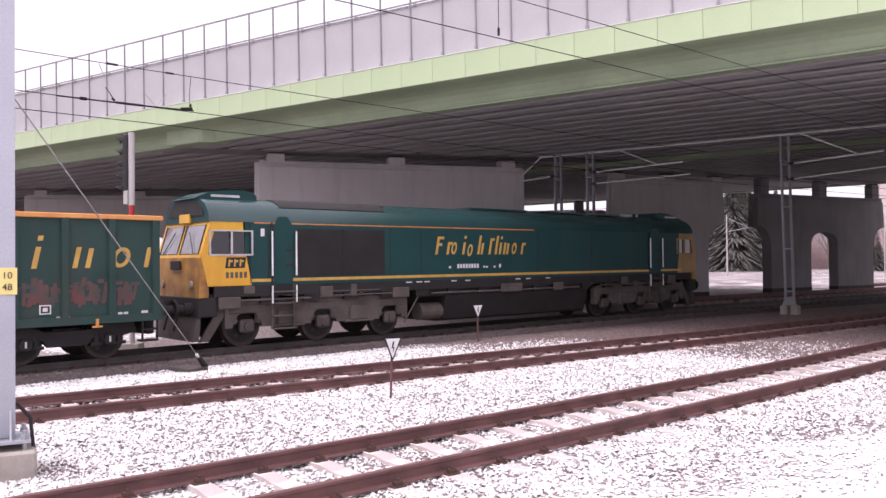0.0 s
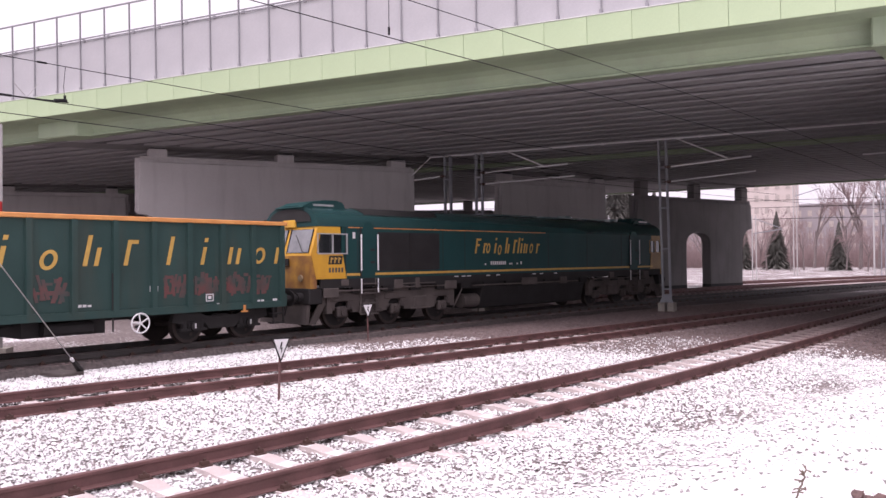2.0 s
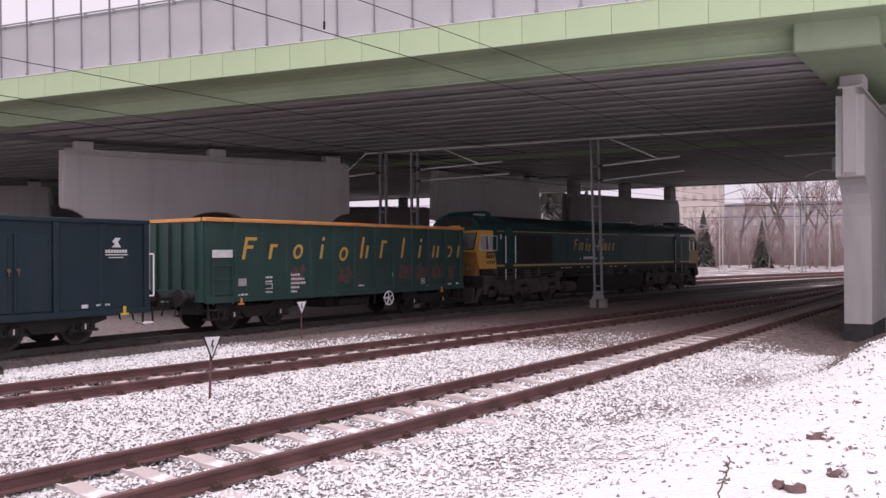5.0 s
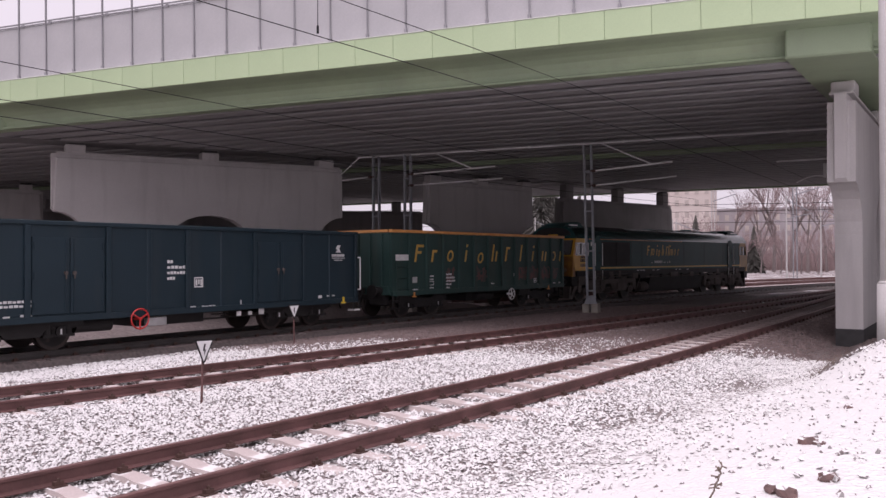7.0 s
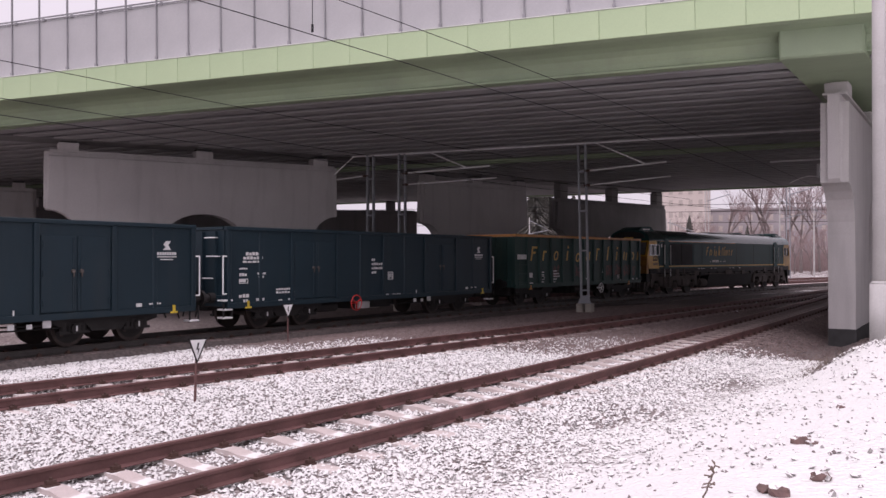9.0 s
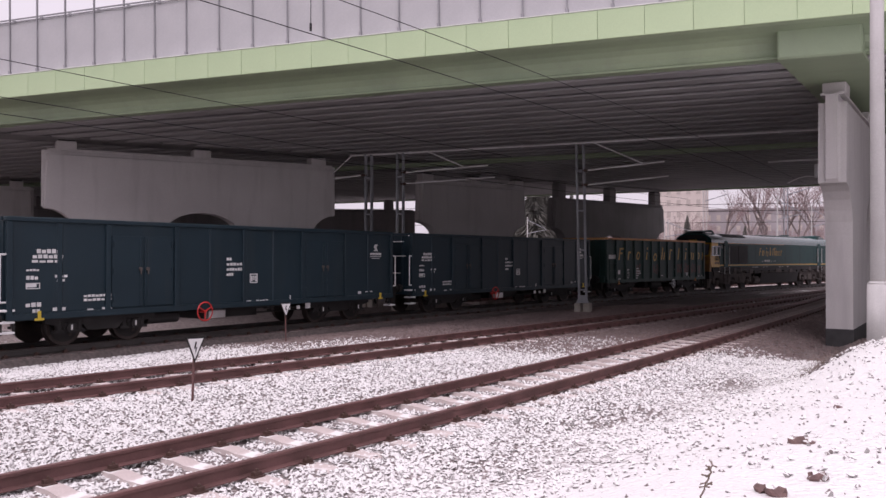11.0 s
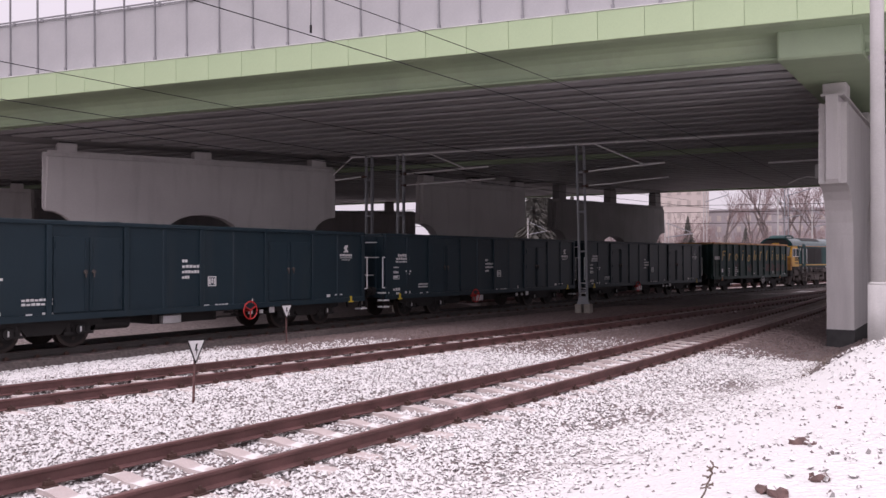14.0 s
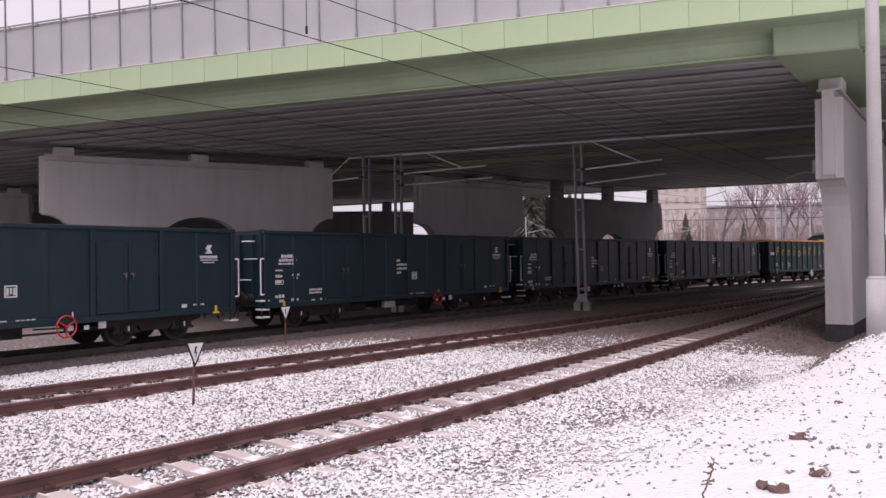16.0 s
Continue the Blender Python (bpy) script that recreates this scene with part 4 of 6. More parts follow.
def handwheel(car, x, z, y, r, material, label):
    bm = B()
    n = 24
    ring = []
    for i in range(n):
        a = 2 * math.pi * i / n
        ring.append([bm.verts.new((x + (r + 0.022 * math.cos(b)) * math.cos(a), y + 0.022 * math.sin(b), z + (r + 0.022 * math.cos(b)) * math.sin(a))) for b in (0, 1.57, 3.14, 4.71)])
    for i in range(n):
        p, q = ring[i], ring[(i + 1) % n]
        for j in range(4):
            bm.faces.new((p[j], p[(j + 1) % 4], q[(j + 1) % 4], q[j]))
    for i in range(5 if material is M_WHITE else 3):
        a = 2 * math.pi * i / (5 if material is M_WHITE else 3) + 0.5
        rod(bm, (x, y, z), (x + r * math.cos(a), y, z + r * math.sin(a)), 0.022, n=6)
    rod(bm, (x, y - 0.03, z), (x, y + 0.25, z), 0.04, n=8)
    bmesh.ops.recalc_face_normals(bm, faces=bm.faces)
    return part("brake_handwheel", bm, material, car, label)


def wagon_shell(car, L, zb, zt, paint, inner):
    """Open box: two side walls, two end walls and a floor, with thickness."""
    for k in (-1, 1):
        bm = B()
        bx(bm, -L / 2, L / 2, k * 1.29 - 0.03, k * 1.29 + 0.03, zb, zt)
        part("side_wall", bm, paint, car)
        bm = B()
        bx(bm, k * L / 2 - 0.04, k * L / 2 + 0.04, -1.255, 1.255, zb + 0.05, zt - 0.02)
        end = part("end_wall", bm, paint, car)
        for y in (-0.9, -0.3, 0.3, 0.9):
            bm = B()
            bx(bm, k * L / 2 + (0.04 if k > 0 else -0.13), k * L / 2 + (0.13 if k > 0 else -0.04), y - 0.06, y + 0.06, zb + 0.05, zt - 0.05)
            part("end_rib", bm, paint, end)
        bm = B()
        bx(bm, k * L / 2 - 0.14, k * L / 2 + 0.14, -1.25, 1.25, zb - 0.02, zb + 0.3)
        part("headstock", bm, paint, car)
    bm = B()
    bx(bm, -L / 2 + 0.05, L / 2 - 0.05, -1.25, 1.25, zb + 0.2, zb + 0.3)
    bx(bm, -L / 2, L / 2, -0.5, 0.5, zb - 0.05, zb + 0.2)
    part("floor_frame", bm, inner, car)


def marks(car, rows, y, label="small white stencil bars", material=None):
    """Rows of small bars: x, z, width, height, how many pieces."""
    bm = B()
    for x, z, w, h, n in rows:
        step = w / n
        for i in range(n):
            bx(bm, x + i * step, x + (i + 0.78) * step, y - 0.004, y + 0.002, z, z + h * (0.8 if (i * 7 + int(z * 100)) % 3 == 0 and n > 2 else 1.0))
    return tagged(part("stencil", bm, material or M_MARK, car, label), kind="stuff")


def frame_mark(bm, x, z, w, h, y, t=0.025):
    for a, b, c, d in ((x, x + w, z, z + t), (x, x + w, z + h - t, z + h), (x, x + t, z + t, z + h - t), (x + w - t, x + w, z + t, z + h - t)):
        bx(bm, a, b, y - 0.004, y + 0.002, c, d)


def make_green_wagon():
    w = empty("open_wagon", label="faded green open wagon with orange rim and leaning amber marks", category="wagon", group="wagons of the train")
    q0, q1 = -0.57, 11.90
    L, c = q1 - q0, (q0 + q1) / 2
    zb, zt = 0.90, 3.18
    wagon_shell(w, L, zb, zt, M_WAGON_G, M_RUSTY)
    for k in (-1, 1):
        bm = B()
        bx(bm, -L / 2 - 0.06, L / 2 + 0.06, k * 1.31 - 0.09, k * 1.31 + 0.07, zt - 0.01, zt + 0.10, 0.015)
        bx(bm, k * L / 2 - 0.08, k * L / 2 + 0.08, -1.2, 1.2, zt, zt + 0.095)
        part("top_rim", bm, M_RIM, w, "orange painted top rim")
        for x in np.arange(0.45, 11.8, 1.03):
            bm = B()
            X = x - c
            prism(bm, [(X - 0.10, k * 1.31), (X + 0.10, k * 1.31), (X + 0.07, k * 1.40), (X - 0.07, k * 1.40)], "z", zb + 0.05, zt - 0.01)
            part("side_rib", bm, M_WAGON_G, w)
        bm = B()
        bx(bm, -L / 2, L / 2, k * 1.33 - 0.06, k * 1.33 + 0.05, zb - 0.06, zb + 0.12)
        part("sill", bm, M_WAGON_G, w)
        for x in (-L / 2 + 1.2, L / 2 - 1.5):
            bm = B()
            bx(bm, x - 0.03, x + 0.03, k * 1.4 - 0.02, k * 1.4 + 0.02, 0.78, 0.95)
            bx(bm, x - 0.11, x + 0.11, k * 1.4 - 0.02, k * 1.4 + 0.02, 0.76, 0.80)
            part("rope_hook", bm, M_RIM, w)
    for i, (x, kd) in enumerate(zip((-4.71, -3.76, -2.70, -1.68, -0.63, 0.39, 1.36, 2.44, 3.46, 4.46, 5.33, 6.02), LOGO)):
        bm = B()
        sign_shape(bm, x - 0.30, 2.0 if i == 4 else 2.08, 0.60, 0.66, -1.325, kd)
        part("logo_shape", bm, M_LETTER, w, "leaning amber logo mark" if i == 0 else "")
    # faded spray-painted scrawl
    bm = B()
    rng = random.Random(5)
    for x0, n in ((2.62, 6), (4.72, 8), (7.95, 9), (8.85, 9), (9.75, 10), (10.7, 7)):
        for i in range(n):
            x = x0 - c + i * 0.085
            z = 1.22 + rng.uniform(0, 0.14)
            slant(bm, x, z, rng.uniform(0.07, 0.12), rng.uniform(0.3, 0.58), -1.324 - 0.0004 * i, rng.uniform(-0.3, 0.35))
            slant(bm, x, z + rng.uniform(0.08, 0.42), rng.uniform(0.12, 0.24), rng.uniform(0.06, 0.10), -1.3245 - 0.0004 * i, 0)
    tagged(part("spray_scrawl", bm, M_GRAFF, w, "faded red spray-painted scrawl"), kind="stuff")
    # stencils, ladder, handwheel
    marks(w, [(2.62 - c, 1.55, 0.42, 0.07, 4), (2.62 - c, 1.42, 0.62, 0.07, 6), (2.62 - c, 1.29, 0.66, 0.07, 6), (2.62 - c, 1.16, 0.4, 0.07, 4), (2.62 - c, 1.03, 0.3, 0.07, 3),
              (1.55 - c, 1.50, 0.36, 0.06, 3), (1.55 - c, 1.38, 0.36, 0.05, 2), (1.55 - c, 1.06, 0.36, 0.05, 3), (0.55 - c, 1.02, 0.4, 0.05, 3),
              (3.1 - c, 0.92, 0.7, 0.04, 2), (7.55 - c, 1.42, 0.30, 0.14, 1), (5.7 - c, 1.12, 0.35, 0.06, 3), (10.9 - c, 1.0, 0.26, 0.07, 2), (11.45 - c, 1.02, 0.2, 0.06, 1), (9.55 - c, 0.98, 0.36, 0.06, 1)], -1.328)
    bm = B()
    frame_mark(bm, 9.2 - c, 1.1, 0.24, 0.2, -1.328)
    bx(bm, 9.27 - c, 9.37 - c, -1.332, -1.326, 1.16, 1.24)
    part("stencil_frame", bm, M_MARK, w)
    bm = B()
    frame_mark(bm, 1.55 - c, 1.18, 0.34, 0.16, -1.328)
    part("stencil_frame", bm, M_MARK, w)
    bm = B()
    bx(bm, -L / 2 + 0.22, -L / 2 + 0.95, -1.345, -1.322, 2.14, 2.36)
    part("chart_plate", bm, M_MARK, w, "white loading chart plate")
    bm = B()
    for z in (1.1, 1.5, 1.9):
        rod(bm, (-L / 2 + 0.2, -1.39, z), (-L / 2 + 0.9, -1.39, z), 0.018, n=6)
    for x in (-L / 2 + 0.2, -L / 2 + 0.9):
        rod(bm, (x, -1.39, 0.8), (x, -1.39, 2.1), 0.018, n=6)
    part("ladder", bm, M_WAGON_G, w)
    bm = B()
    bx(bm, 0.58 - c, 0.88 - c, -1.335, -1.322, 1.30, 1.52)
    part("card_holder", bm, M_ALU, w)
    handwheel(w, 7.24 - c, 0.66, -1.42, 0.24, M_WHITE, "white spoked brake handwheel")
    bm = B()
    bx(bm, 4.6 - c, 6.6 - c, -0.9, 0.9, 0.45, 0.8)
    rod(bm, (5.0 - c, -1.0, 0.62), (6.2 - c, -1.0, 0.62), 0.16, n=12)
    rod(bm, (6.55 - c, -1.36, 0.5), (6.55 - c, -1.36, 1.9), 0.02, n=6)
    bx(bm, -L / 2, L / 2, -0.4, 0.4, 0.7, 0.9)
    part("brake_gear", bm, M_UNDER_DARK, w)
    for k in (-1, 1):
        bm = B()
        for z in (0.36, 0.62):
            bx(bm, k * (L / 2 - 0.25) - 0.2, k * (L / 2 - 0.25) + 0.2, -1.36, -1.1, z, z + 0.04)
        for x in (-0.18, 0.18):
            bx(bm, k * (L / 2 - 0.25) + x - 0.02, k * (L / 2 - 0.25) + x + 0.02, -1.35, -1.31, 0.36, 0.9)
        bx(bm, k * (L / 2 - 0.1) - 0.12, k * (L / 2 - 0.1) + 0.12, -1.0, -0.2, 0.5, 0.9, 0.03)
        part("end_step", bm, M_UNDER_DARK, w)
        y25_bogie(w, k * (L / 2 - 2.02))
        buffers(w, k * (L / 2 + 0.12), k)
    CARS.append((w, c, L / 2 - 2.02))
    return w


def make_blue_wagon(coal, wheel_at):
    w = empty("open_wagon", label="dark blue-green open wagon with white stencils" + (" carrying coal" if coal else ""), category="wagon", group="wagons of the train")
    L, zb, zt = 14.17, 0.80, 3.04
    R = L / 2
    wagon_shell(w, L, zb, zt, M_WAGON_B, M_RUSTY)
    posts = (0.06, 2.58, 4.65, 7.1, 9.52, 11.6, L - 0.06)
    for k in (-1, 1):
        bm = B()
        bx(bm, -R - 0.04, R + 0.04, k * 1.31 - 0.07, k * 1.31 + 0.07, zt - 0.02, zt + 0.09, 0.015)
        bx(bm, k * R - 0.07, k * R + 0.07, -1.22, 1.22, zt, zt + 0.085)
        part("top_rim", bm, M_WAGON_B, w)
        for p in posts:
            bm = B()
            X = R - p
            bx(bm, X - 0.07, X + 0.07, k * 1.35 - 0.035, k * 1.35 + 0.035, zb - 0.02, zt - 0.02, 0.012)
            part("side_post", bm, M_WAGON_B, w)
        for p in (1.32, 5.87, 8.31, 12.88):
            bm = B()
            prism(bm, [(R - p - 0.08, k * 1.315), (R - p + 0.08, k * 1.315), (R - p + 0.05, k * 1.352), (R - p - 0.05, k * 1.352)], "z", zb + 0.06, zt - 0.03)
            part("side_rib", bm, M_WAGON_B, w)
        bm = B()
        bx(bm, -R, R, k * 1.33 - 0.06, k * 1.33 + 0.045, zb - 0.08, zb + 0.07)
        part("sill", bm, M_WAGON_B, w)
        for d0, d1 in ((2.66, 4.57), (9.60, 11.52)):
            for j in range(2):
                a = R - d1 + j * (d1 - d0) / 2 + 0.03
                b = a + (d1 - d0) / 2 - 0.06
                bm = B()
                bx(bm, a, b, k * 1.335 - 0.02, k * 1.335 + 0.02, zb + 0.10, zt - 0.30, 0.01)
                leaf = part("door_leaf", bm, M_WAGON_B, w)
                bm = B()
                xx = b - 0.08 if j == 0 else a + 0.08
                rod(bm, (xx, k * 1.362, zb + 0.15), (xx, k * 1.362, zt - 0.35), 0.012, n=6)
                part("latch_bar", bm, M_WAGON_B, leaf)
                bm = B()
                rod(bm, (xx, k * 1.36, 1.88), (xx, k * 1.41, 1.88), 0.05, n=10)
                bx(bm, xx - 0.018, xx + 0.018, k * 1.40 - 0.015, k * 1.40 + 0.015, 1.74, 1.90, 0.006)
                part("lock", bm, M_UNDER, leaf, "grey steel door lock")
                for z in (1.05, 1.75, 2.45):
                    bm = B()
                    xh = a + 0.05 if j == 0 else b - 0.05
                    rod(bm, (xh, k * 1.365, z), (xh, k * 1.365, z + 0.16), 0.022, n=8)
                    part("hinge", bm, M_WAGON_B, leaf)
        for x in (-R + 0.75, R - 0.75):
            bm = B()
            bx(bm, x - 0.035, x + 0.035, k * 1.40 - 0.02, k * 1.40 + 0.02, 0.74, 0.92)
            bx(bm, x - 0.11, x + 0.11, k * 1.40 - 0.02, k * 1.40 + 0.02, 0.70, 0.75)
            part("rope_hook", bm, M_HOOK, w, "yellow rope hook")
        for x in (-R - 0.16, R + 0.16):
            bm = B()
            rod(bm, (x, k * 1.36, 1.15), (x, k * 1.36, 2.25), 0.022, n=6)
            rod(bm, (x, k * 1.36, 2.25), (x - 0.16 * (1 if x > 0 else -1), k * 1.33, 2.25), 0.022, n=6)
            rod(bm, (x, k * 1.36, 1.15), (x - 0.16 * (1 if x > 0 else -1), k * 1.33, 1.15), 0.022, n=6)
            part("grab_rail", bm, M_WHITE, w, "white grab rail")
    # end steps and grab bars
    for k in (-1, 1):
        for z, y0 in ((2.80, -1.0), (2.25, -1.1), (1.6, -0.9)):
            bm = B()
            rod(bm, (k * (R + 0.16), y0, z), (k * (R + 0.16), y0 + 0.5, z), 0.018, n=6)
            for yy in (y0 + 0.03, y0 + 0.47):
                rod(bm, (k * (R + 0.16), yy, z), (k * (R + 0.02), yy, z), 0.014, n=6)
            part("end_grab_bar", bm, M_WHITE, w, "white end grab bar")
        for z in ((0.42, 0.66, 0.93) if k < 0 else (0.42,)):
            bm = B()
            bx(bm, k * (R - 0.02) - 0.17, k * (R - 0.02) + 0.17, -1.38, -1.08, z, z + 0.055, 0.012)
            part("shunter_step", bm, M_WHITE, w, "white shunter step")
    for k in (-1, 1):
        bm = B()
        for x in (-0.15, 0.15):
            bx(bm, k * (R - 0.02) + x - 0.018, k * (R - 0.02) + x + 0.018, -1.37, -1.33, 0.40, 0.86)
        part("step_hanger", bm, M_UNDER_DARK, w)
    # white stencils
    y = -1.328
    x0 = R - 13.35
    marks(w, [(R - 7.75, 2.10, 0.2, 0.08, 2), (R - 7.75, 1.95, 0.75, 0.08, 6), (R - 7.75, 1.80, 0.72, 0.08, 7), (R - 7.75, 1.65, 0.26, 0.08, 3),
              (x0 - 0.1, 2.28, 0.62, 0.10, 5), (x0 - 0.2, 2.16, 0.78, 0.09, 6), (x0 - 0.22, 2.06, 0.75, 0.06, 4),
              (x0 - 0.35, 1.86, 0.32, 0.05, 4), (x0 - 0.35, 1.66, 0.3, 0.09, 3), (x0 - 0.34, 1.48, 0.3, 0.08, 1), (x0 + 0.35, 1.70, 0.34, 0.06, 3), (x0 + 0.40, 1.60, 0.22, 0.06, 2),
              (x0 + 0.42, 1.28, 0.1, 0.1, 1), (x0 - 0.36, 1.02, 0.4, 0.10, 3), (x0 + 0.30, 0.90, 0.36, 0.08, 2), (x0 - 0.2, 0.88, 0.2, 0.08, 2),
              (x0 + 1.1, 1.20, 0.85, 0.06, 8), (x0 + 1.1, 1.10, 0.95, 0.06, 8), (x0 + 1.2, 0.84, 0.2, 0.07, 1), (x0 + 1.6, 0.88, 0.3, 0.05, 3),
              (R - 7.0, 0.86, 0.24, 0.04, 1), (R - 6.6, 0.86, 0.5, 0.04, 4), (R - 1.9, 0.92, 0.22, 0.09, 1), (R - 1.5, 0.96, 0.40, 0.05, 4), (R - 3.0, 0.9, 0.05, 0.16, 1), (R - 5.2, 0.86, 0.05, 0.14, 1)], y)
    bm = B()
    frame_mark(bm, R - 6.86, 1.42, 0.30, 0.28, y, 0.03)
    for i in range(3):
        bx(bm, R - 6.81 + 0.08 * i, R - 6.76 + 0.08 * i, y - 0.004, y + 0.002, 1.47 + 0.03 * (i % 2), 1.64)
    part("stencil_frame", bm, M_MARK, w)
    bm = B()
    frame_mark(bm, x0 - 0.36, 1.44, 0.34, 0.14, y, 0.02)
    part("stencil_frame", bm, M_MARK, w)
    # owner's mark as a plain white shape with bars below
    bm = B()
    X = R - 0.95
    prism(bm, [(X - 0.12, 2.42), (X - 0.02, 2.50), (X - 0.10, 2.56), (X - 0.02, 2.66), (X + 0.14, 2.66), (X + 0.06, 2.55), (X + 0.15, 2.42)], "y", y - 0.004, y + 0.002)
    for i in range(8):
        bx(bm, X - 0.30 + i * 0.08, X - 0.24 + i * 0.08, y - 0.004, y + 0.002, 2.28, 2.36)
    bx(bm, X - 0.3, X + 0.34, y - 0.004, y + 0.002, 2.22, 2.245)
    bx(bm, X - 0.2, X + 0.22, y - 0.004, y + 0.002, 2.15, 2.175)
    part("owner_mark", bm, M_MARK, w, "plain white owner's mark")
    handwheel(w, R - wheel_at, 0.66, -1.42, 0.26, M_RED, "red three-spoke brake handwheel")
    bm = B()
    bx(bm, R - 8.4, R - 6.2, -0.9, 0.9, 0.42, 0.74)
    rod(bm, (R - 10.2, -0.9, 0.55), (R - 9.2, -0.9, 0.55), 0.17, n=12)
    rod(bm, (R - 6.4, -1.0, 0.5), (R - 3.4, -1.0, 0.5), 0.025, n=6)
    rod(bm, (R - 6.0, -1.0, 0.62), (R - 4.2, -1.2, 0.58), 0.02, n=6)
    bx(bm, -R, R, -0.4, 0.4, 0.62, 0.85)
    part("brake_gear", bm, M_UNDER_DARK, w)
    for x, s in ((R - 5.3, 0.13), (R - 4.85, 0.11), (R - 4.45, 0.17)):
        bm = B()
        bx(bm, x, x + s * 1.2, -1.30, -1.27, 0.54, 0.54 + s)
        part("changeover_plate", bm, M_MARK, w)
    bm = B()
    bx(bm, R - 8.2, R - 7.6, -1.12, -0.92, 0.42, 0.66, 0.02)
    part("equipment_box", bm, M_ALU, w)
    if coal:
        n, m = 40, 9
        vs = [(-R + 0.1 + (L - 0.2) * i / (n - 1), -1.22 + 2.44 * j / (m - 1), zt - 0.42 + 0.55 * math.sin(math.pi * j / (m - 1)) * (0.75 + 0.35 * math.sin(i * 0.55)) + 0.10 * noise.noise((i * 0.7, j * 0.9, 3)))
              for j in range(m) for i in range(n)]
        fs = [(j * n + i, j * n + i + 1, (j + 1) * n + i + 1, (j + 1) * n + i) for j in range(m - 1) for i in range(n - 1)]
        me = bpy.data.meshes.new("coal_load")
        me.from_pydata(vs, [], fs)
        me.materials.append(M_COAL)
        o = new("coal_load", me)
        o.parent = w
        tagged(o, "low heaps of black coal")
    for k in (-1, 1):
        y25_bogie(w, k * (R - 2.6))
        buffers(w, k * (R + 0.12), k)
    return w


make_loco()
make_green_wagon()
for mid, coal, wheel_at in ((-9.555, False, 8.65), (-24.92, False, 8.6), (-40.3, True, 5.34), (-55.7, True, 5.4)):
    CARS.append((make_blue_wagon(coal, wheel_at), mid, 4.48))


# ---- lineside things ----
M_POST = mat("pale_blue_grey_mast_paint", (0.42, 0.45, 0.50), 0.5, 0.1, (0.36, 0.38, 0.43), 1.0, stain=(0.3, 0.3, 0.32))
M_BLOCK = mat("weathered_foundation_concrete", (0.42, 0.39, 0.34), 0.85, 0, (0.30, 0.27, 0.24), 3, 0.4, stain=(0.2, 0.17, 0.14))
M_PLATE = mat("pale_yellow_plate", (0.78, 0.66, 0.25), 0.5, 0, (0.7, 0.58, 0.2))
M_WIRE = mat("dark_overhead_wire", (0.03, 0.03, 0.032), 0.85, 0.0, spec=0.1)
M_GUY = mat("bright_guy_cable", (0.45, 0.44, 0.43), 0.45, 0.4)
M_MASTG = mat("galvanised_mast", (0.31, 0.32, 0.34), 0.6, 0.1, (0.23, 0.24, 0.26), 1.5)
M_TUBE = mat("pale_steel_tube", (0.80, 0.80, 0.80), 0.5, 0.0, (0.72, 0.72, 0.72), 2)
M_LAMPPOST = mat("spun_concrete_post", (0.52, 0.51, 0.50), 0.8, 0, (0.44, 0.43, 0.42), 1.2, 0.2, stain=(0.32, 0.31, 0.30))


def digits(text, x, y, z, size, parent, m):
    cu = bpy.data.curves.new("plate_digits", "FONT")
    cu.body, cu.size, cu.extrude, cu.align_x = text, size, 0.002, "CENTER"
    tmp = new("plate_digits", cu)
    dg = bpy.context.evaluated_depsgraph_get()
    me = bpy.data.meshes.new_from_object(tmp.evaluated_get(dg))
    bpy.data.objects.remove(tmp)
    me.materials.clear()
    me.materials.append(M_BLACK)
    o = new("plate_digits", me)
    o.parent = parent
    o.matrix_local = m @ pose(x, y, z, 90, 0, 0)
    return o


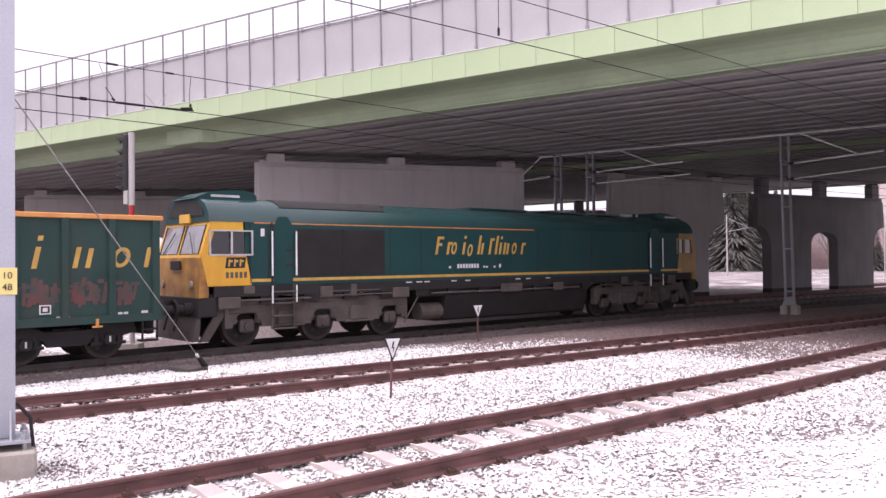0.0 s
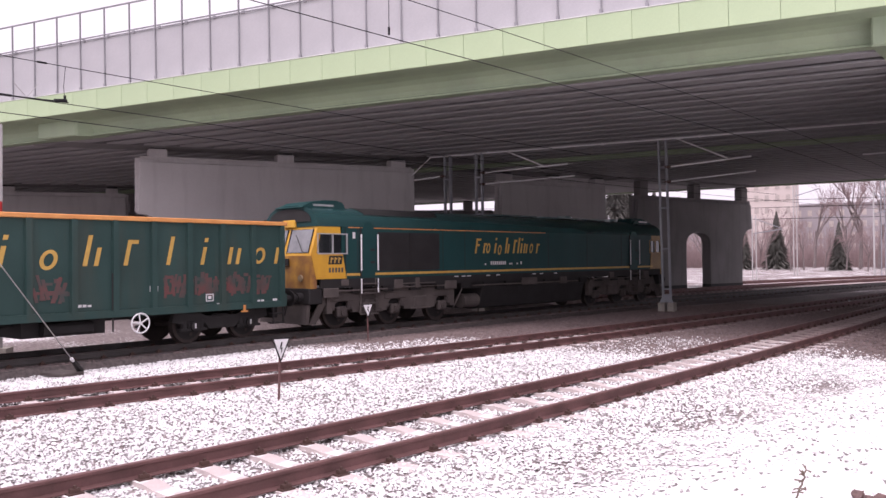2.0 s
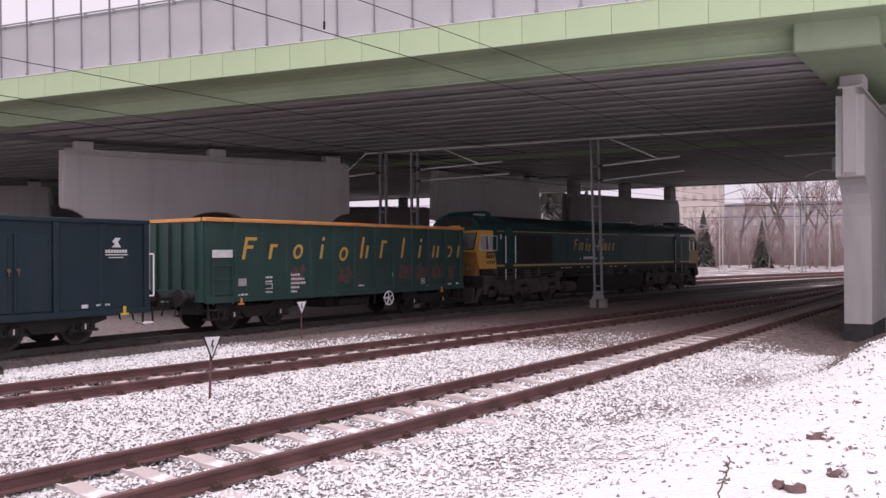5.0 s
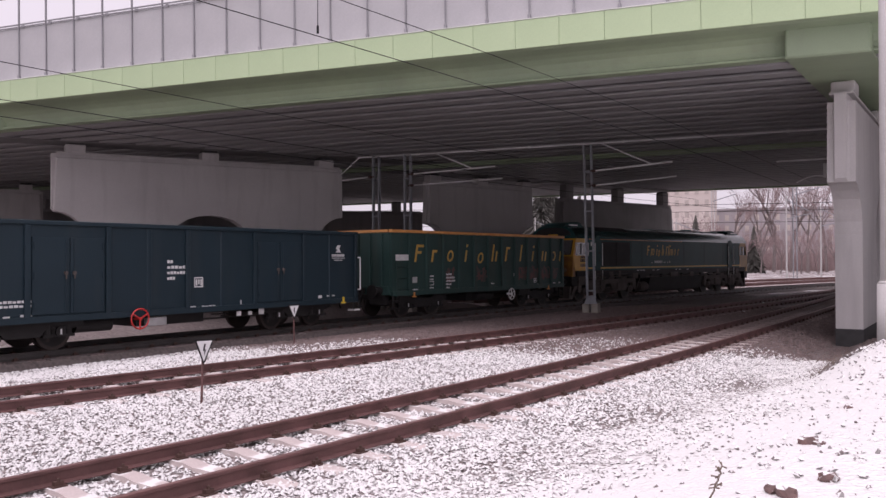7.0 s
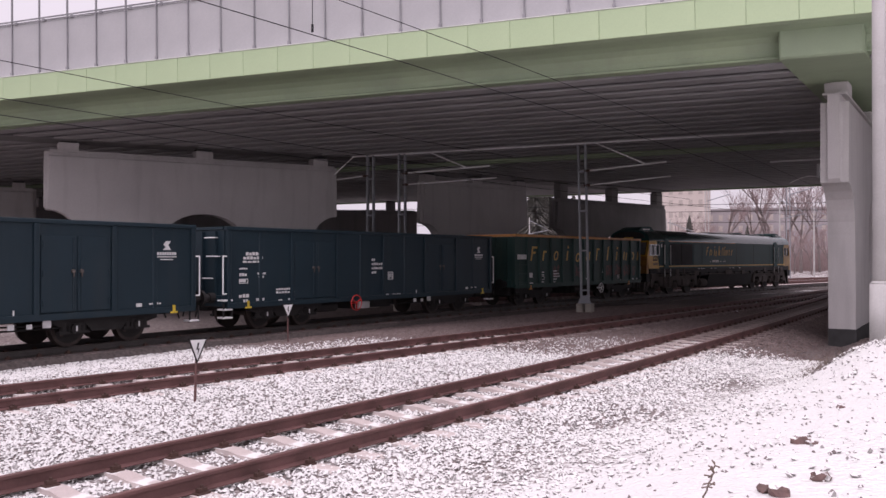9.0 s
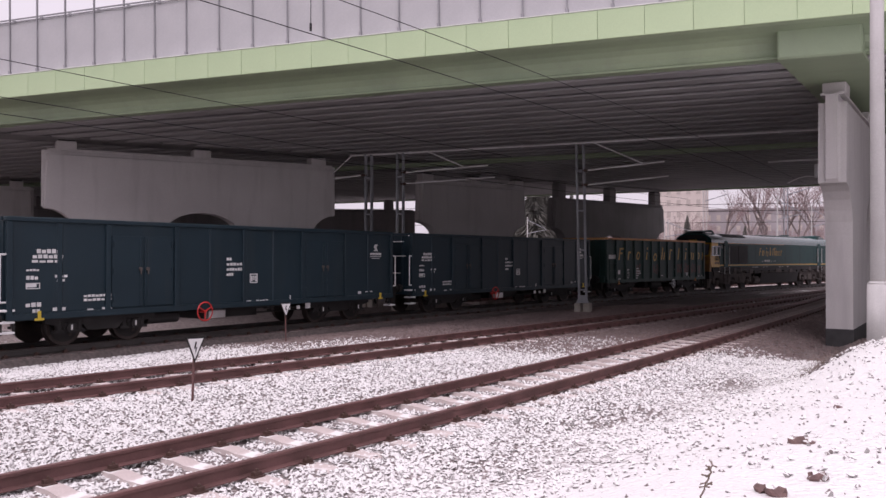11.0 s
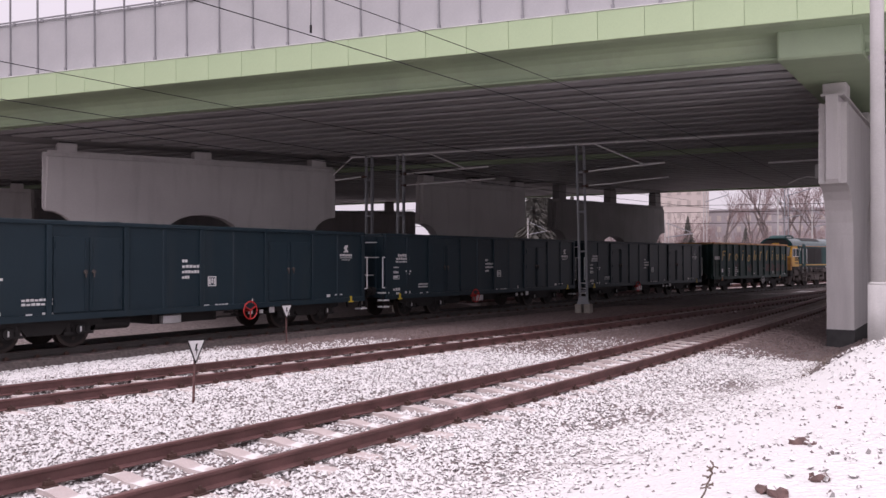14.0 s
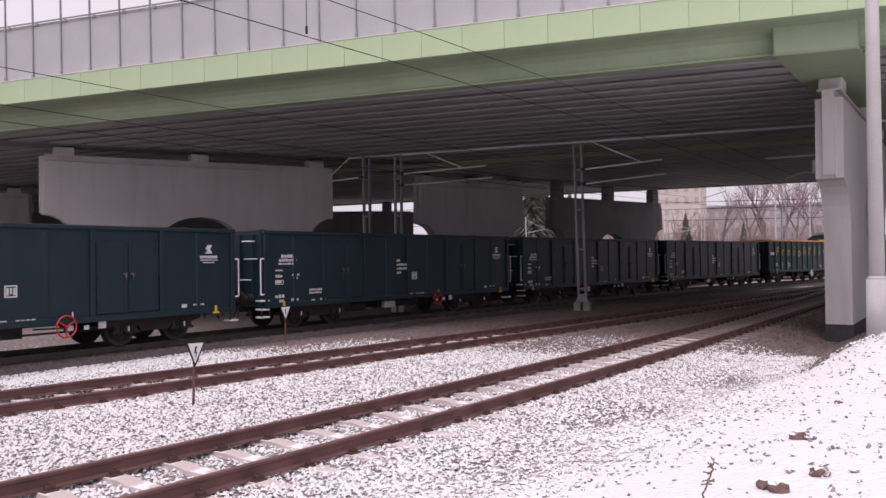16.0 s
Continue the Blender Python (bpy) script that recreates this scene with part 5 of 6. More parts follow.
def make_left_mast():
    m = Matrix.Translation((-9.57, 4.545, 0)) @ Matrix.Rotation(math.atan2(4.545, -9.57) - math.pi / 2, 4, "Z")
    mast = empty("catenary_mast", m, "pale blue-grey steel catenary mast bolted to a concrete block", "mast")
    for y0, y1 in ((-0.15, -0.135), (0.135, 0.15)):
        bm = B()
        bx(bm, -0.15, 0.15, y0, y1, 0.25, 9.5, 0.003)
        part("flange", bm, M_POST, mast)
    bm = B()
    bx(bm, -0.008, 0.008, -0.135, 0.135, 0.25, 9.5)
    part("web", bm, M_POST, mast)
    bm = B()
    bx(bm, -0.30, 0.30, -0.30, 0.30, 0.20, 0.235)
    part("base_plate", bm, M_POST, mast)
    for x in (-0.1, 0.1):
        bm = B()
        prism(bm, [(-0.30, 0.236), (-0.15, 0.236), (-0.15, 0.55)], "x", x - 0.01, x + 0.01)
        part("stiffener", bm, M_POST, mast)
    for x in (-0.24, 0.24):
        for y in (-0.24, 0.24):
            bm = B()
            rod(bm, (x, y, 0.1), (x, y, 0.33), 0.022, n=8)
            rod(bm, (x, y, 0.235), (x, y, 0.29), 0.045, n=6)
            part("anchor_bolt", bm, M_STEEL, mast)
    bm = B()
    bx(bm, -0.36, 0.36, -0.36, 0.36, -0.5, 0.12, 0.03)
    part("foundation", bm, M_BLOCK, mast, "weathered concrete foundation block")
    bm = B()
    bx(bm, -0.17, 0.17, -0.163, -0.153, 1.84, 2.14, 0.004)
    pl = part("number_plate", bm, M_PLATE, mast, "pale yellow distance plate")
    digits("10", 0.07, -0.166, 2.02, 0.105, pl, Matrix())
    digits("48", 0.07, -0.166, 1.89, 0.105, pl, Matrix())
    bm = B()
    rod(bm, (0.16, -0.1, 0.62), (0.30, -0.1, 0.45), 0.02, n=6)
    rod(bm, (0.30, -0.1, 0.45), (0.34, -0.1, 0.0), 0.02, n=6)
    part("earth_cable", bm, M_UNDER_DARK, mast)
    for z in (2.5, 2.64):
        bm = B()
        bx(bm, -0.12, -0.06, -0.17, -0.15, z, z + 0.06)
        part("clamp", bm, M_UNDER_DARK, mast)


make_left_mast()


def make_guy():
    g = empty("guy_anchor", Matrix.Translation((-15.58, 11.74, -0.22)), "steel guy cable running to a ground anchor", "guy cable")
    a, b = Vector((0.15, -0.1, 0.30)), Vector((-10.71 + 15.58, 4.76 - 11.74, 4.95 + 0.22))
    bm = B()
    rod(bm, a, b, 0.010, n=6)
    part("cable", bm, M_GUY, g)
    d = (b - a).normalized()
    bm = B()
    rod(bm, a - d * 0.55, a, 0.07, 0.05, n=8)
    part("tension_rod", bm, M_UNDER_DARK, g)
    bm = B()
    rod(bm, a, a + d * 0.12, 0.035, n=8)
    part("shackle", bm, M_MARK, g)
    bm = B()
    bx(bm, -0.75, 0.05, -0.25, 0.25, -0.05, 0.03, 0.01)
    part("anchor_slab", bm, M_UNDER, g)


make_guy()


def make_warning_sign(x, y, turn, lean):
    s = empty("warning_sign", Matrix.Translation((x, y, -0.24)) @ pose(0, 0, 0, 0, lean, turn), "small white inverted-triangle warning sign on a thin rusty post", "sign", "lineside warning signs")
    bm = B()
    rod(bm, (0, 0.02, -0.1), (0, 0.02, 0.80), 0.022, n=8)
    part("post", bm, M_RAIL, s)
    bm = B()
    prism(bm, [(0, 0.68), (0.20, 1.11), (-0.20, 1.11)], "y", -0.006, 0.0)
    plate = part("plate", bm, M_UNDER_DARK, s, "black-edged triangular plate")
    bm = B()
    prism(bm, [(0, 0.745), (0.155, 1.08), (-0.155, 1.08)], "y", -0.010, -0.0065)
    part("face", bm, M_WHITE, plate)
    bm = B()
    prism(bm, [(0.005, 0.83), (0.035, 0.94), (0.005, 0.935), (0.03, 1.03), (-0.005, 1.03), (-0.03, 0.915), (0.0, 0.92)], "y", -0.013, -0.0105)
    part("flash_symbol", bm, M_BLACK, plate)


make_warning_sign(-9.23, 10.95, 78, 2)
make_warning_sign(-13.77, 20.34, 68, -1)


def make_twin_mast(x, y, h, label, arms, lean=0.0):
    """Two channels joined by battens; arms: side, tubes as (from, to, height at both ends), and the stay."""
    m = empty("catenary_mast", Matrix.Translation((x, y, -0.2)) @ pose(0, 0, 0, 0, lean, 0), label, "mast", "masts under the bridge")
    for dx in (-0.135, 0.135):
        bm = B()
        bx(bm, dx - 0.012, dx + 0.012, -0.09, 0.09, 0.0, h + 0.2)
        for yy in (-0.085, 0.085):
            bx(bm, min(dx, dx * 1.45), max(dx, dx * 1.45), yy - 0.006, yy + 0.006, 0.0, h + 0.2)
        part("channel", bm, M_MASTG, m)
    z = 0.5
    while z < h - 0.4:
        for yy in (-0.10, 0.10):
            bm = B()
            bx(bm, -0.13, 0.13, yy - 0.005, yy + 0.005, z + 0.44, z + 0.51)
            part("batten", bm, M_MASTG, m)
        z += 1.75
    for dx in (-0.20, 0.20):
        bm = B()
        bx(bm, dx - 0.15, dx + 0.15, -0.26, 0.26, -0.3, 0.40, 0.03)
        part("footing", bm, M_BLOCK, m, "pale concrete footing")
    bm = B()
    prism(bm, [(-0.30, 0.40), (0.30, 0.40), (0.15, 0.75), (-0.15, 0.75)], "y", -0.12, -0.10)
    part("gusset", bm, M_MASTG, m)
    for name, xa, za, xb, zb, r in arms:
        bm = B()
        rod(bm, (xa, -0.05, za + 0.2), (xb, -0.05, zb + 0.2), r, n=8)
        part(name, bm, M_TUBE, m, "pale steel tube" if name == "upper_tube" else "")
        if name != "stay":
            bm = B()
            u = 1 if xb > 0 else -1
            rod(bm, (xa - u * 0.26, -0.05, za + 0.195), (xa + u * 0.02, -0.05, za + 0.2), 0.05, n=8)
            for q in (0.06, 0.13, 0.20):
                rod(bm, (xa - u * q, -0.05, za + 0.197), (xa - u * (q + 0.02), -0.05, za + 0.197), 0.075, n=10)
            part("insulator", bm, M_CLIP, m)
    return m


make_twin_mast(-8.87, 36.05, 7.30, "slim grey steel twin-channel mast between two tracks",
               (("upper_tube", 0.33, 6.04, 3.65, 6.21, 0.04), ("lower_tube", 0.33, 5.40, 3.80, 5.59, 0.03), ("stay", 0.55, 7.27, 2.72, 6.20, 0.034)), -1.1)
make_twin_mast(-17.57, 35.45, 7.17, "slim grey steel twin-channel mast behind the train",
               (("upper_tube", 0.32, 6.24, 4.47, 6.40, 0.04), ("lower_tube", 0.32, 5.70, 4.80, 5.84, 0.03), ("stay", 1.48, 7.16, 3.29, 6.38, 0.034)))
make_twin_mast(-19.27, 35.45, 7.17, "slim grey steel twin-channel mast beside another mast",
               (("upper_tube", -0.38, 6.19, -1.90, 6.08, 0.04), ("stay", -0.95, 7.14, -2.0, 6.34, 0.034)))
bm = B()
rod(bm, (-20.25, 35.40, 7.16), (6.0, 36.55, 7.36), 0.042, n=8)
for f in (0.12, 0.33, 0.49, 0.62, 0.74):
    c = Vector((-20.25, 35.40, 7.16)).lerp((6.0, 36.55, 7.36), f)
    rod(bm, c - Vector((0.07, 0, 0)), c + Vector((0.07, 0, 0)), 0.06, n=8)
tagged(part("span_tube", bm, M_TUBE), "long pale steel span tube joining the masts", "tube")
bm = B()
rod(bm, (-1.28, 36.55, 6.13), (1.6, 36.55, 6.18), 0.04, n=8)
tagged(part("registration_tube", bm, M_TUBE), "short pale steel tube by the pier", "tube")


for tube_ends in (((-29.34, 37.5, 7.47), (-24.77, 37.5, 7.44)), ((-55.13, 37.5, 7.40), (-50.31, 37.5, 7.30))):
    bm = B()
    rod(bm, *tube_ends, 0.045, n=8)
    tagged(part("registration_tube", bm, M_TUBE), "short pale steel tube hung below the deck", "tube")


def make_pier_bracket():
    """A small weight box on the pier's flank, with a bent steadying arm."""
    b = empty("wall_bracket", Matrix.Translation((0.62, 36.4, 5.35)), "small grey steel box with a bent arm on the pier", "bracket")
    bm = B()
    bx(bm, -0.16, 0.10, -0.15, 0.15, 0.05, 0.60, 0.03)
    part("box", bm, M_TUBE, b)
    bm = B()
    pts = [(-0.16, 0.10), (-0.45, 0.13), (-0.75, 0.06), (-1.15, -0.12)]
    for p, q in zip(pts, pts[1:]):
        rod(bm, (p[0], 0, p[1]), (q[0], 0, q[1]), 0.022, n=6)
    part("arm", bm, M_TUBE, b)
    bm = B()
    bx(bm, 0.10, 1.2, -0.04, 0.04, 0.28, 0.36)
    part("wall_anchor", bm, M_MASTG, b)


make_pier_bracket()


def overhead(name, curve, off, z, s0, s1, r, label):
    tab = arc_table(curve)
    bm = B()
    prev = None
    for s in np.arange(s0, s1, 4.0):
        x, y, dx, dy = on_track(curve, tab, s, -RAIL_GAP / 2 + off)
        ring = [bm.verts.new((x + r * math.cos(a) * dy, y - r * math.cos(a) * dx, z + r * math.sin(a))) for a in (0, 1.57, 3.14, 4.71)]
        if prev:
            for i in range(4):
                bm.faces.new((prev[i], prev[(i + 1) % 4], ring[(i + 1) % 4], ring[i]))
        prev = ring
    bmesh.ops.recalc_face_normals(bm, faces=bm.faces)
    tagged(part(name, bm, M_WIRE), label, "overhead wire", "overhead wires")


overhead("contact_wire", CURVES["near"], 0.0, 5.10, -25, 90, 0.0065, "dark contact wire over the siding")
overhead("messenger_wire", CURVES["near"], 0.0, 5.68, -25, 90, 0.0065, "dark messenger wire over the siding")
overhead("contact_wire", CURVES["line"], 0.0, 5.67, -30, 110, 0.010, "dark contact wire over the line in use")
overhead("messenger_wire", CURVES["line"], 0.0, 6.08, -30, 60, 0.010, "dark messenger cable over the line in use")
overhead("feeder_wire", CURVES["line"], 0.0, 7.0, -30, 40, 0.010, "thin dark feeder wire over the line in use")


def make_dropper(name, pts, r, material, label, knobs=()):
    """Thin wire through the points given, with small clamps."""
    bm = B()
    for p, q in zip(pts, pts[1:]):
        rod(bm, p, q, r, n=6)
    for p, q, k in knobs:
        rod(bm, p, q, k, n=8)
    tagged(part(name, bm, material), label, "wire fitting", "wire fittings")


make_dropper("section_insulator", [(-18.54, 10.08, 6.07), (-18.40, 10.9, 6.075), (-18.15, 12.36, 6.09), (-17.97, 13.45, 6.12)], 0.019, M_WIRE, "dark rod insulator spliced into the wire over the line",
             [((-18.44, 10.6, 6.075), (-18.42, 10.75, 6.075), 0.04), ((-18.30, 11.45, 6.08), (-18.20, 12.1, 6.09), 0.030), ((-18.02, 13.1, 6.12), (-17.97, 13.4, 6.16), 0.045)])
make_dropper("dropper", [(-17.98, 13.38, 6.99), (-17.985, 13.33, 6.5), (-17.98, 13.36, 6.14)], 0.008, M_WIRE, "dark wire dropper with a small clamp", [((-17.98, 13.36, 6.20), (-17.98, 13.36, 6.28), 0.03)])
make_dropper("dropper", [(-18.38, 11.05, 6.98), (-18.35, 11.18, 6.64)], 0.012, M_GUY, "short pale wire dropper below a splice")
make_dropper("dropper", [(-18.35, 11.20, 6.42), (-18.34, 11.30, 6.30), (-18.31, 11.43, 6.10)], 0.012, M_WIRE, "short dark bent dropper above the insulator", [((-18.33, 11.36, 6.18), (-18.31, 11.42, 6.12), 0.03)])
make_dropper("dropper", [(-18.19, 12.15, 6.41), (-18.14, 12.45, 6.10), (-18.10, 12.72, 6.46)], 0.008, M_GUY, "pale forked hanger above the insulator")
make_dropper("splice", [(-18.345, 11.24, 7.0), (-18.30, 11.50, 7.0)], 0.028, M_WIRE, "dark splice sleeve on a thin wire")
make_dropper("splice", [(-18.10, 12.70, 7.0), (-18.06, 12.92, 7.0)], 0.026, M_WIRE, "dark splice sleeve on a thin wire")
make_dropper("dropper", [(-5.80, 9.10, 5.10), (-5.80, 9.10, 5.70)], 0.005, M_WIRE, "thin dropper over the siding", [((-5.80, 9.10, 5.10), (-5.80, 9.10, 5.20), 0.016)])


def make_signal():
    s = empty("light_signal", Matrix.Translation((-20.6, 13.35, -0.2)) @ pose(0, 0, 0, 0, 0, 36.5), "grey colour-light signal with hooded lamps and red-white post", "signal")
    bm = B()
    rod(bm, (0, 0, 3.98), (0, 0, 6.0), 0.085, n=12)
    part("post", bm, M_LAMPPOST, s)
    for i in range(5):
        bm = B()
        rod(bm, (0, 0, 0.15 + i * 0.77), (0, 0, 0.15 + (i + 1) * 0.77), 0.075, n=12)
        part("band", bm, M_RED if i == 4 else M_LAMPPOST, s)
    bm = B()
    bx(bm, -0.22, -0.08, -0.1, 0.1, 4.35, 5.95, 0.03)
    head = part("signal_head", bm, M_BLACK, s, "black signal head")
    for i in range(5):
        bm = B()
        z = 5.85 - i * 0.33
        vs = []
        for j, a in enumerate(np.linspace(-0.3, math.pi + 0.3, 9)):
            p = (0.13 * math.cos(a), 0.13 * math.sin(a))
            vs.append([bm.verts.new((-0.2, p[0], z + p[1] - 0.1)), bm.verts.new((-0.2 - 0.26 * max(0.3, math.sin(a)), p[0], z + p[1] - 0.10 - 0.04))])
        for p, q in zip(vs, vs[1:]):
            bm.faces.new((p[0], p[1], q[1], q[0]))
        bmesh.ops.solidify(bm, geom=bm.faces[:], thickness=0.01)
        part("hood", bm, M_BLACK, head)
    bm = B()
    bx(bm, -0.2, -0.07, -0.1, 0.1, 4.0, 4.4, 0.02)
    part("junction_box", bm, M_LAMPPOST, s)
    bm = B()
    bx(bm, -0.25, 0.25, -0.25, 0.25, -0.2, 0.16)
    part("footing", bm, M_BLOCK, s)


make_signal()


def make_lamp_post():
    p = empty("lamp_post", Matrix.Translation((1.48, 19.9, ground_height(1.48, 19.9) - 0.14)), "tall pale spun-concrete lamp post with a thicker foot", "lamp post")
    bm = B()
    rod(bm, (0, 0, 1.35), (0, 0, 11.5), 0.155, 0.12, n=20)
    part("shaft", bm, M_LAMPPOST, p, smooth=True)
    bm = B()
    rod(bm, (0, 0, 0.06), (0, 0, 1.36), 0.225, 0.215, n=20)
    rod(bm, (0, 0, 1.36), (0, 0, 1.42), 0.215, 0.16, n=20)
    part("foot_sleeve", bm, M_LAMPPOST, p, smooth=True)
    bm = B()
    rod(bm, (0, 0, -0.3), (0, 0, 0.07), 0.20, n=16)
    part("footing", bm, M_BLOCK, p)


make_lamp_post()


def make_street_lamp():
    # lamp head that looks out over the barrier
    p = empty("street_lamp", Matrix.Translation((-26.9, 30.5, 9.2)), "grey street lamp on the bridge road", "street lamp")
    bm = B()
    rod(bm, (0.9, 0, 0), (0.9, 0, 4.2), 0.08, 0.05, n=10)
    rod(bm, (0.9, 0, 4.2), (0.1, 0, 4.75), 0.04, n=8)
    part("pole", bm, M_STEEL, p)
    bm = B()
    bx(bm, -0.55, 0.15, -0.16, 0.16, 4.70, 4.86, 0.06)
    part("lamp_head", bm, M_MASTG, p)


make_street_lamp()


# ---- distance beyond the bridge ----
M_BARK = mat("grey_brown_bark", (0.24, 0.20, 0.19), 0.9, 0, (0.17, 0.14, 0.135), 2)
# distance haze is mixed into the twig, spruce, beige wall and pane colours
M_TWIG = mat("haze_paled_red_brown_twigs", (0.34, 0.255, 0.25), 0.9, 0, (0.27, 0.20, 0.195), 1)
M_SPRUCE = mat("haze_paled_spruce_green", (0.15, 0.145, 0.13), 0.95, 0, (0.11, 0.108, 0.098), 1, spec=0.1)
M_BEIGE = mat("haze_paled_beige_render", (0.64, 0.57, 0.53), 0.8, 0, (0.58, 0.51, 0.47), 0.2)
M_GREYB = mat("grey_block_render", (0.38, 0.35, 0.36), 0.8, 0, (0.32, 0.295, 0.305), 0.15)
M_PANE = mat("haze_paled_window_glass", (0.52, 0.46, 0.42), 0.4)


class Tubes:
    """Many thin three-sided tapering tubes in one mesh."""

    def __init__(self):
        self.v, self.f = [], []

    def add(self, a, b, r0, r1):
        a, b = Vector(a), Vector(b)
        d = (b - a).normalized()
        u = d.orthogonal().normalized()
        w = d.cross(u)
        n = len(self.v)
        for p, r in ((a, r0), (b, r1)):
            for k in (0.0, 2.094, 4.189):
                self.v.append(tuple(p + (u * math.cos(k) + w * math.sin(k)) * r))
        for k in range(3):
            m = (k + 1) % 3
            self.f.append((n + k, n + m, n + 3 + m, n + 3 + k))

    def put(self, name, material, parent=None):
        me = bpy.data.meshes.new(name)
        me.from_pydata(self.v, [], self.f)
        me.materials.append(material)
        o = new(name, me)
        if parent:
            o.parent = parent
        return o


def bare_tree(x, y, h, seed):
    rng = random.Random(seed)
    t = empty("bare_tree", Matrix.Translation((x, y, -0.3)), "leafless grey-brown deciduous tree", "tree", "trees beyond the bridge")
    limbs, twigs = Tubes(), Tubes()

    def grow(p, d, ln, r, depth):
        q = p + d * ln
        (limbs if depth < 3 else twigs).add(p, q, r, r * 0.62)
        if depth >= 6:
            return
        for i in range(3 if depth < 4 else 2):
            k = rng.uniform(0.35, 1.0) if depth else rng.uniform(0.55, 1.0)
            nd = (d + Vector((rng.uniform(-1, 1), rng.uniform(-1, 1), rng.uniform(-0.15, 0.75))) * 0.62).normalized()
            grow(p.lerp(q, k), nd, ln * rng.uniform(0.58, 0.8), max(r * 0.55, 0.012), depth + 1)

    grow(Vector((0, 0, 0)), Vector((rng.uniform(-0.08, 0.08), 0, 1)).normalized(), h * 0.36, h * 0.016, 0)
    limbs.put("trunk", M_BARK, t)
    twigs.put("crown", M_TWIG, t)


def spruce(x, y, h, seed):
    rng = random.Random(seed)
    t = empty("spruce", Matrix.Translation((x, y, -0.3)), "dull green spruce with drooping boughs", "tree", "trees beyond the bridge")
    bm = B()
    rod(bm, (0, 0, 0), (0, 0, h), h * 0.014, 0.02, n=6)
    part("trunk", bm, M_BARK, t)
    bm = B()
    n = int(h * 150)
    for i in range(n):
        z = h * (0.06 + 0.93 * (i / n))
        rr = (h - z) * 0.29 * rng.uniform(0.35, 1.15) + 0.1
        a = rng.uniform(0, 6.283)
        c, s = math.cos(a), math.sin(a)
        w = 0.05 * rr + 0.025
        p = [(0.1 * c, 0.1 * s, z + 0.1), (rr * 0.6 * c - w * s, rr * 0.6 * s + w * c, z - 0.12 * rr), (rr * c, rr * s, z - 0.34 * rr), (rr * 0.6 * c + w * s, rr * 0.6 * s - w * c, z - 0.12 * rr)]
        vs = [bm.verts.new(q) for q in p] + [bm.verts.new((rr * 0.55 * c, rr * 0.55 * s, z - 0.12 * rr - 0.12))]
        bm.faces.new((vs[0], vs[1], vs[2], vs[3]))
        bm.faces.new((vs[0], vs[4], vs[1])), bm.faces.new((vs[1], vs[4], vs[2])), bm.faces.new((vs[2], vs[4], vs[3])), bm.faces.new((vs[3], vs[4], vs[0]))
    part("crown", bm, M_SPRUCE, t)


rng = random.Random(11)
def polar(az, d):
    return d * math.sin(radians(az)), d * math.cos(radians(az))


k = 0
for az, d, h in ((-7.6, 140, 9), (-6.2, 138, 8), (-5.4, 142, 10), (-4.2, 139, 8), (-3.0, 136, 9), (-1.8, 138, 8), (-0.6, 141, 9), (0.4, 137, 8), (1.4, 139, 9), (-9.4, 140, 8), (-19.5, 150, 15), (-17.0, 160, 14), (-12.8, 165, 15), (-11.5, 155, 13), (-10.2, 160, 12), (-6.6, 170, 13), (-4.8, 165, 19), (-2.9, 150, 20), (-2.2, 152, 22), (-1.2, 160, 21),
                 (-0.2, 150, 20), (0.9, 160, 19), (1.9, 155, 20), (3.0, 160, 20), (-14.5, 170, 14), (-8.0, 175, 12)):
    bare_tree(*polar(az, d), h, 100 + k)
    k += 1
for az, d, h in ((-18.2, 160, 19), (-17.15, 150, 20), (-16.4, 165, 20), (-14.6, 168, 16), (-7.0, 150, 10.0), (-3.4, 140, 7.6), (-9.0, 150, 8)):
    spruce(*polar(az, d), h, 300 + k)
    k += 1

# brown thicket along the far fence
tw = Tubes()
for i in range(6500):
    az = rng.uniform(-21, 4.5)
    x, y = polar(az, rng.uniform(172, 200))
    h = 1.35 * rng.uniform(0.8, 3.2) + (5.0 if rng.random() < 0.22 else 0) + 1.6 * noise.noise((x * 0.12, y * 0.05, 0))
    tw.add((x, y, -0.4), (x + rng.uniform(-0.9, 0.9), y + rng.uniform(-0.9, 0.9), max(h, 0.6)), 0.042, 0.014)
    z = h * 0.55
    tw.add((x, y, z), (x + rng.uniform(-1.6, 1.6), y, z + rng.uniform(0.6, 1.8)), 0.034, 0.011)
    tw.add((x, y, z * 0.6), (x + rng.uniform(-1.6, 1.6), y, z * 0.6 + rng.uniform(0.6, 1.8)), 0.034, 0.011)
tagged(tw.put("thicket", M_TWIG), "red-brown leafless thicket along the far tracks", "bushes", kind="stuff")


def block(name, label, x0, x1, y, depth, h, material, floors, cols):
    b = empty(name, Matrix.Translation((x0, y, -0.4)), label, "building")
    bm = B()
    bx(bm, 0, x1 - x0, 0, depth, 0, h)
    part("wall", bm, material, b)
    bm = B()
    bx(bm, -0.3, x1 - x0 + 0.3, -0.3, depth + 0.3, h, h + 0.4)
    part("roof", bm, M_GREYB, b)
    w = (x1 - x0) / cols
    bm = B()
    bx(bm, -0.2 * w, 0.2 * w, -0.03, 0.03, 0, 1.4)
    bx(bm, -0.24 * w, 0.24 * w, -0.08, -0.02, -0.1, 0)
    first = part("window", bm, M_PANE, b)
    for i in range(cols):
        for j in range(floors):
            o = first
            if i or j:
                o = first.copy()
                scene.collection.objects.link(o)
            o.location = (w * (i + 0.5), -0.04, 1.2 + j * (h - 1.0) / floors)


